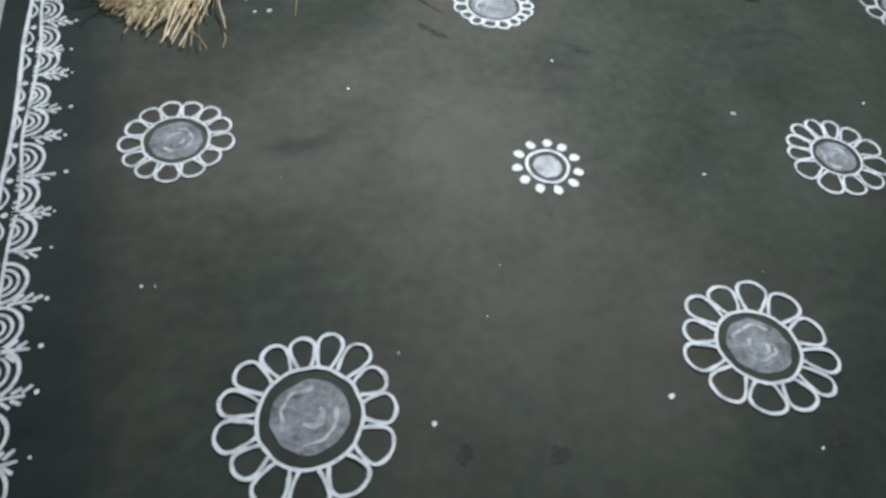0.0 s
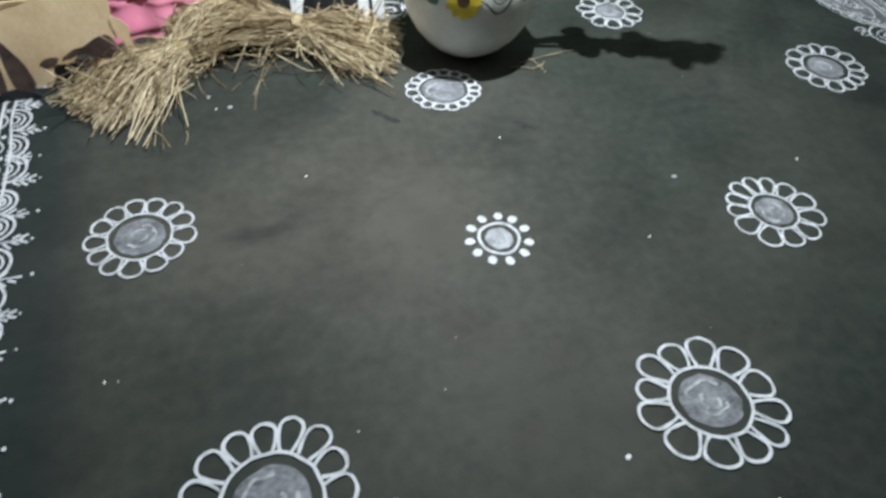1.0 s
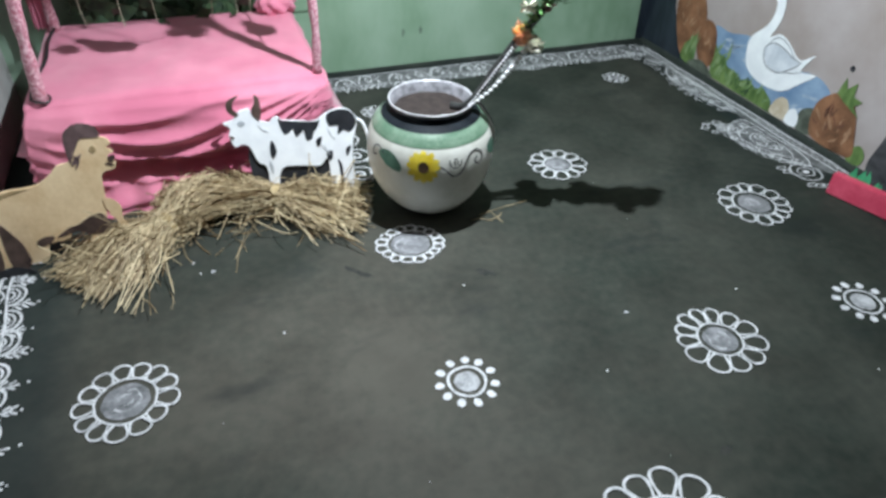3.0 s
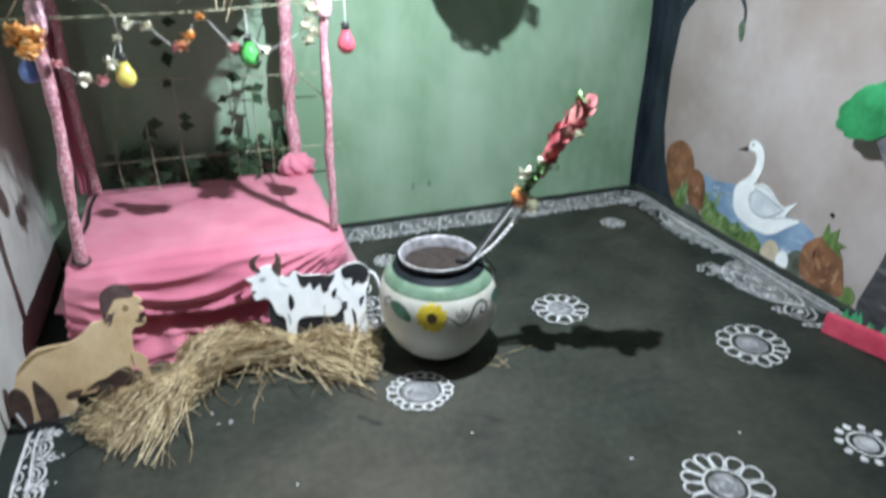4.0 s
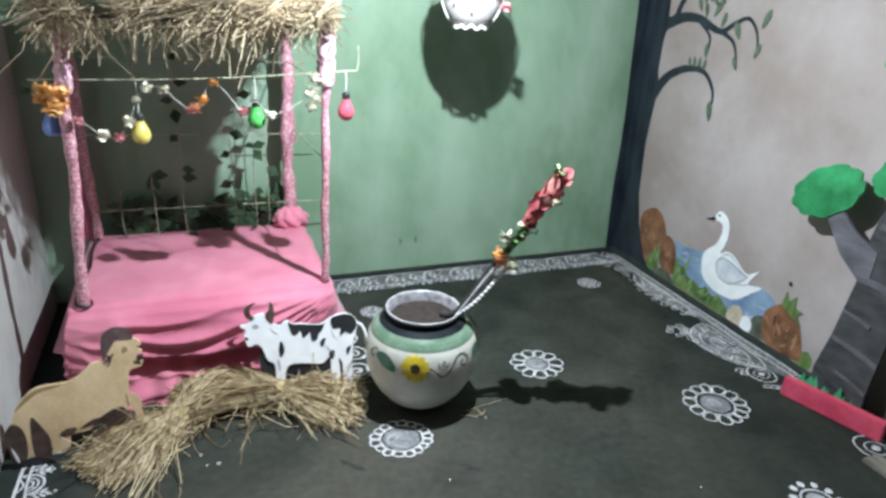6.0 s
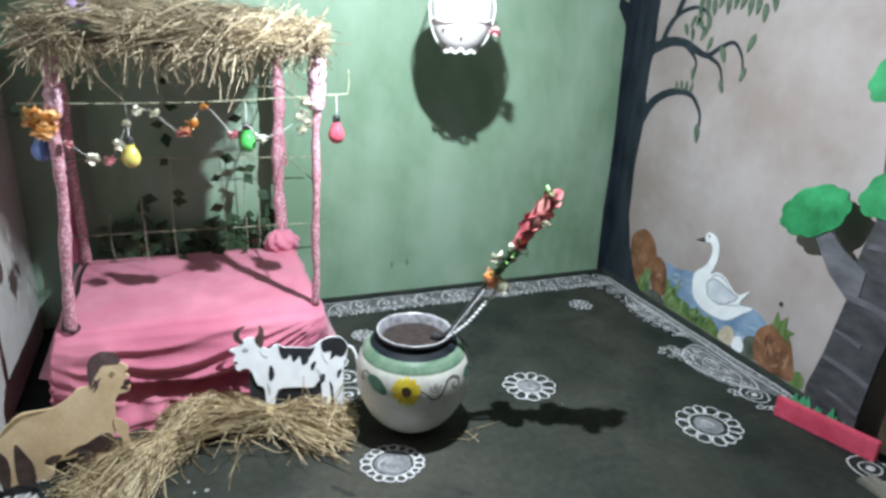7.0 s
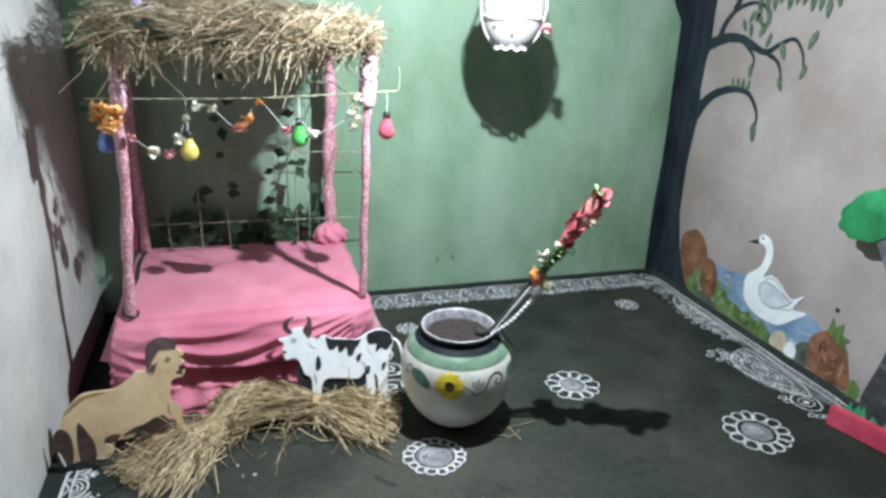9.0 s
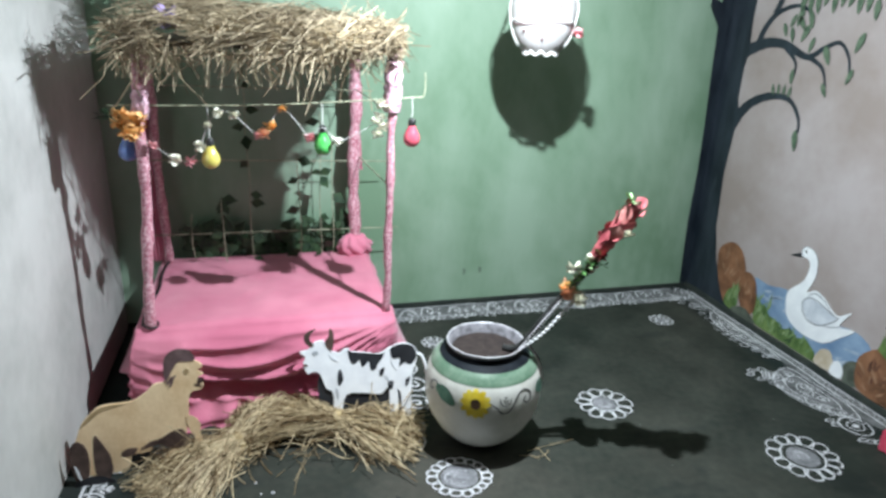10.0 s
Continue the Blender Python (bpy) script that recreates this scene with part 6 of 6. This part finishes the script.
    tuft("flower", B.lerp(C, 0.05) + Vector((0.022, -0.050, -0.022)), 0.030, CREAM, 22)
    tuft("petal", B.lerp(C, 0.62) + Vector((0.0, 0.034, 0.004)), 0.024, ROSE_RED, 16, 0.6)
    tuft("leaf", B.lerp(C, 0.80) + Vector((0.008, -0.046, -0.014)), 0.022, CREAM, 12, 0.5)
    tuft("leaf", C + Vector((-0.024, -0.01, 0.030)), 0.030, LIGHT_LEAF, 6, 0.25)


painted_pot()
decorated_stick()


# ---- hanging pot near the green wall ----
def hanging_pot():
    c = Vector((-1.348, -0.64, 1.372))
    e = empty("hanging_pot", "white painted clay pot hung in ropes with a red rose", "hanging pot", at=c)
    prof = [(0.038, 0.004), (0.060, 0.011), (0.094, 0.042), (0.117, 0.090), (0.129, 0.150), (0.127, 0.200), (0.110, 0.245), (0.080, 0.272), (0.070, 0.290), (0.078, 0.310), (0.090, 0.318)]
    part("body", lathe(prof, 48, c, cap_low=True), CLAY, e, "", True)
    frill = bmesh.new()
    pts = []
    for k in range(73):
        a = 2 * math.pi * k / 72
        pts.append(c + Vector(((0.064 + 0.006 * math.sin(12 * a)) * math.cos(a), (0.064 + 0.006 * math.sin(12 * a)) * math.sin(a), 0.006 + 0.006 * math.sin(9 * a))))
    tube(frill, pts, 0.006, 6)
    part("lace_frill", frill, STRING, e, "white lace frill", True)
    line = [c + Vector((0.1255 * math.cos(a), 0.1255 * math.sin(a), 0.118 + 0.005 * math.sin(3 * a))) for a in [k * 2 * math.pi / 48 for k in range(49)]]
    part("painted_line", tube(bmesh.new(), line, 0.0026, 5), CALF_MANE, e)
    cord = [c + Vector((p.x - c.x, p.y - c.y, p.z - c.z + 0.012 + 0.004 * math.sin(2 * k))) for k, p in enumerate(line)]
    part("cord", tube(bmesh.new(), cord, 0.0032, 5), STRING, e)
    for a, z, r in ((-1.95, 0.158, 0.1285), (-1.95, 0.060, 0.1025), (-1.45, 0.185, 0.1275), (-2.6, 0.090, 0.1165)):
        q = c + Vector((r * math.cos(a), r * math.sin(a), z))
        dot = bmesh.new()
        bmesh.ops.create_icosphere(dot, subdivisions=2, radius=0.0065, matrix=Matrix.Translation(q) @ Matrix.Diagonal((1, 1, 1.2, 1)))
        part("painted_dot", dot, CALF_MANE, e)
    for a in (-0.56, -3.36, 1.18):
        pts = [c + Vector((r * math.cos(a), r * math.sin(a), z)) for r, z in ((0.058, 0.004), (0.098, 0.042), (0.1205, 0.090), (0.1325, 0.15), (0.1305, 0.20), (0.092, 0.31), (0.012, 0.62), (0.0, 1.378))]
        part("rope", tube(bmesh.new(), curve_pts(pts, 5), 0.0034, 6), STRING, e, "white rope", True)
    rng = random.Random(41)
    b = bmesh.new()
    petal_tuft(b, c + Vector((0.120, -0.072, 0.088)), 0.028, 26, rng)
    part("rose", b, ROSE_PINK, e, "pink-red cloth rose")


hanging_pot()


def pendant_lamp():
    e = empty("pendant_lamp", "bare bulb holder on a black cord from the ceiling", "lamp", at=LAMP)
    part("holder", lathe([(0.012, 0.045), (0.018, 0.05), (0.018, 0.085), (0.008, 0.10)], 20, LAMP, cap_low=True, cap_high=True), CAP, e, "", True)
    part("cord", tube(bmesh.new(), [LAMP + Vector((0, 0, 0.098)), LAMP + Vector((0, 0, 0.5)), LAMP + Vector((0, 0, H - LAMP.z))], 0.003, 6), CAP, e)


pendant_lamp()


# ---- straw sheaves and litter on the floor ----
def sheaf(label, tail, tie, head, spread_tail, spread_head, count, seed, lift=0.06):
    """A tied sheaf: straws pinched at the tie and fanned at both ends."""
    e = empty("straw_sheaf", label, "straw", "straw sheaves", (*tie[:2], 0))
    rng = random.Random(seed)
    T, M, Hd = Vector(tail), Vector(tie), Vector(head)
    side = (Hd - T).cross(Vector((0, 0, 1))).normalized()
    bm = bmesh.new()
    for k in range(count):
        a, r = rng.uniform(0, 6.28), math.sqrt(rng.random())
        m = M + side * (0.046 * r * math.cos(a)) + Vector((0, 0, 0.038 * r * math.sin(a))) + (Hd - T) * rng.gauss(0, 0.03)
        ft, fh = rng.gauss(0, 0.5), rng.gauss(0, 0.5)
        lt, lh = rng.uniform(0.55, 1.12), rng.uniform(0.5, 1.15)
        p = M + (T - M) * lt + side * spread_tail * ft
        q = M + (Hd - M) * lh + side * spread_head * fh
        p.z = max(0.004, T.z + rng.uniform(0, lift) * (1.1 - abs(ft) * 0.5) * (1.2 - 0.6 * lt))
        q.z = max(0.004, Hd.z + rng.uniform(-0.03, lift) * (1.1 - abs(fh) * 0.5))
        a1, a2 = m.lerp(p, 0.5), m.lerp(q, 0.5)
        a1 += Vector((rng.gauss(0, 0.024), rng.gauss(0, 0.024), abs(rng.gauss(0.014, 0.020))))
        a2 += Vector((rng.gauss(0, 0.024), rng.gauss(0, 0.024), abs(rng.gauss(0.014, 0.020))))
        pts = curve_pts([p, a1, m, a2, q], 2)
        for v in pts:
            v.z = max(v.z, 0.003)
        straw(bm, pts, rng.uniform(0.0008, 0.0019))
    for k in range(count // 2):
        # tangled short straws through and over the sheaf
        t = rng.random()
        c = (M.lerp(T, rng.uniform(0, 0.95)) if t < 0.5 else M.lerp(Hd, rng.uniform(0, 0.95))) + side * rng.gauss(0, 0.055)
        c.z = rng.uniform(0.01, 1.9 * lift) * (0.6 if t < 0.5 else 0.8)
        a, l = rng.uniform(0, 6.28), rng.uniform(0.06, 0.20)
        d = Vector((math.cos(a), math.sin(a), rng.gauss(0, 0.35))) * l / 2
        pts = curve_pts([c - d, c + Vector((rng.gauss(0, 0.012), rng.gauss(0, 0.012), rng.gauss(0.006, 0.012))), c + d], 3)
        for v in pts:
            v.z = max(v.z, 0.003)
        straw(bm, pts, rng.uniform(0.0012, 0.0024))
    for k in range(12):
        # strays that stick up and out
        c = M.lerp(T if k % 2 else Hd, rng.uniform(0.2, 0.9)) + side * rng.gauss(0, 0.03)
        c.z = 0.06
        q = c + Vector((rng.gauss(0, 0.05), rng.gauss(0, 0.04), rng.uniform(0.05, 0.13)))
        straw(bm, curve_pts([c, c.lerp(q, 0.5) + Vector((rng.gauss(0, 0.012), rng.gauss(0, 0.012), 0.01)), q], 3), rng.uniform(0.0010, 0.0018))
    ob = part("straw", bm, STRAW, e)
    tagged(ob, kind="stuff")
    d = (Hd - T).normalized()
    tb = bmesh.new()
    up = Vector((0, 0, 1))
    for j in range(3):
        tube(tb, [M + d * 0.008 * (j - 1) + side * 0.043 * math.cos(a) + up * 0.036 * math.sin(a) for a in [k * 2 * math.pi / 16 for k in range(17)]], 0.004, 5)
    part("tie", tb, STRAW_TIE, e, "twisted straw tie")


sheaf("fanned sheaf of dry golden straw lying on the floor", (-2.835, -1.335, 0.012), (-2.595, -1.125, 0.050), (-2.42, -0.955, 0.075), 0.18, 0.12, 520, 71, 0.035)
sheaf("tied sheaf of dry golden straw in front of the cow cut-out", (-2.58, -0.96, 0.04), (-2.225, -1.085, 0.062), (-1.955, -1.185, 0.008), 0.15, 0.17, 680, 72, 0.05)


def loose_straws():
    e = empty("loose_straw", "scattered loose straws on the dark floor", "straw", at=(-2.4, -1.2, 0))
    rng = random.Random(73)
    spots = [((-2.60, -1.20), (-2.56, -1.30)), ((-2.35, -1.17), (-2.40, -1.32)), ((-1.55, -1.37), (-1.48, -1.34)), ((-1.52, -1.31), (-1.50, -1.40)), ((-1.56, -1.33), (-1.36, -1.30)), ((-1.60, -1.35), (-1.53, -1.38)), ((-2.05, -1.24), (-1.93, -1.29)), ((-2.68, -1.42), (-2.64, -1.50))]
    for k in range(40):
        x, y, a, l = rng.uniform(-2.9, -1.95), rng.uniform(-1.42, -0.95), rng.uniform(0, 6.28), rng.uniform(0.04, 0.14)
        if y < -1.30 and x > -2.6:
            continue
        spots.append(((x, y), (x + l * math.cos(a), y + l * math.sin(a))))
    for bend in (((-2.30, -1.13), (-2.345, -1.20), (-2.385, -1.29), (-2.404, -1.39)), ((-2.545, -1.12), (-2.552, -1.20), (-2.545, -1.26), (-2.528, -1.30)), ((-2.60, -1.42), (-2.592, -1.46), (-2.60, -1.50))):
        bm = bmesh.new()
        straw(bm, curve_pts([Vector((x, y, 0.003)) for x, y in bend], 4), 0.0013)
        part("straw", bm, STRAW, e)
    for (x0, y0), (x1, y1) in spots:
        bm = bmesh.new()
        m = Vector(((x0 + x1) / 2 + rng.gauss(0, 0.008), (y0 + y1) / 2 + rng.gauss(0, 0.008), 0.004 + rng.random() * 0.006))
        straw(bm, curve_pts([Vector((x0, y0, 0.002)), m, Vector((x1, y1, 0.003))], 4), 0.0014)
        part("straw", bm, STRAW, e)


def flecks():
    e = empty("paper_flecks", "tiny white paper and chalk flecks on the floor", "litter", at=(-1.8, -1.9, 0))
    rng = random.Random(74)
    spots = [(-2.527, -1.298, 0.010), (-2.309, -1.696, 0.006), (-1.839, -2.619, 0.009), (-1.754, -1.666, 0.005), (-1.34, -1.931, 0.011), (-2.51, -1.36, 0.006), (-2.47, -1.36, 0.012), (-2.292, -2.578, 0.008), (-1.516, -2.113, 0.006), (-2.791, -2.192, 0.006), (-2.765, -2.197, 0.004), (-2.079, -2.273, 0.003), (-2.328, -2.429, 0.004), (-2.139, -2.386, 0.003), (-1.60, -2.77, 0.005), (-0.95, -1.95, 0.006), (-0.8, -2.35, 0.005)]
    for k in range(14):
        spots.append((rng.uniform(-2.8, -0.3), rng.uniform(-2.7, -0.3), rng.uniform(0.0012, 0.0024)))
    for x, y, r in spots:
        r *= 0.68
        d = Drawing(on_floor, 0.0018, int(x * 1000) % 997)
        d.dot(x, y, r, aspect=rng.uniform(0.5, 0.9), turn=rng.uniform(0, 3), rough=0.35, n=8)
        drawn("fleck", d, PAPER if 0.003 < r < 0.0068 else CHALK_THIN, e)


def floor_smears():
    e = empty("floor_smears", "faint dark damp smears on the oxide floor", "stain", at=(-2.0, -1.6, 0))
    for k, (x, y, r, flat, turn) in enumerate(((-2.047, -1.500, 0.062, 0.16, -0.83), (-1.664, -1.628, 0.034, 0.40, -0.6), (-1.375, -2.426, 0.018, 0.6, 0.3), (-2.255, -2.642, 0.020, 0.7, 1.2), (-2.087, -2.678, 0.024, 0.6, 0.2), (-1.548, -2.755, 0.030, 0.5, 0.5))):
        d = Drawing(on_floor, 0.0007, 640 + k)
        d.dot(x, y, r, aspect=flat, turn=turn, rough=0.30, n=18)
        drawn("smear", d, SMEAR, e)


def wall_marks():
    e = empty("wall_marks", "two small dark rub marks low on the green wall", "stain", at=(-1.35, 0, 0.15))
    for k, (x, z) in enumerate(((-1.425, 0.185), (-1.335, 0.19))):
        d = Drawing(on_back_wall, 0.0014, 620 + k)
        d.stroke([(x, z - 0.02), (x + 0.004, z), (x, z + 0.018)], lambda t: 0.010 * (0.3 + math.sin(math.pi * t)), wobble=0.8)
        drawn("mark", d, WALL_MARK, e)


def cable_loop():
    e = empty("cable", "black cable loop with a bright metal end on the floor", "cable", at=(-1.1, -2.66, 0))
    pts = curve_pts([(-1.08, -2.650, 0.012), (-1.15, -2.665, 0.022), (-1.195, -2.695, 0.018), (-1.225, -2.74, 0.008), (-1.275, -2.785, 0.006), (-1.40, -2.85, 0.006)], 8)
    part("sheath", tube(bmesh.new(), pts, 0.005, 8), CABLE, e, "", True)
    part("metal_end", tube(bmesh.new(), curve_pts([(-1.175, -2.680, 0.021), (-1.15, -2.665, 0.023), (-1.115, -2.658, 0.018)], 4), 0.006, 8), METAL, e, "bright metal end", True)


loose_straws()
floor_smears()
flecks()
wall_marks()
cable_loop()
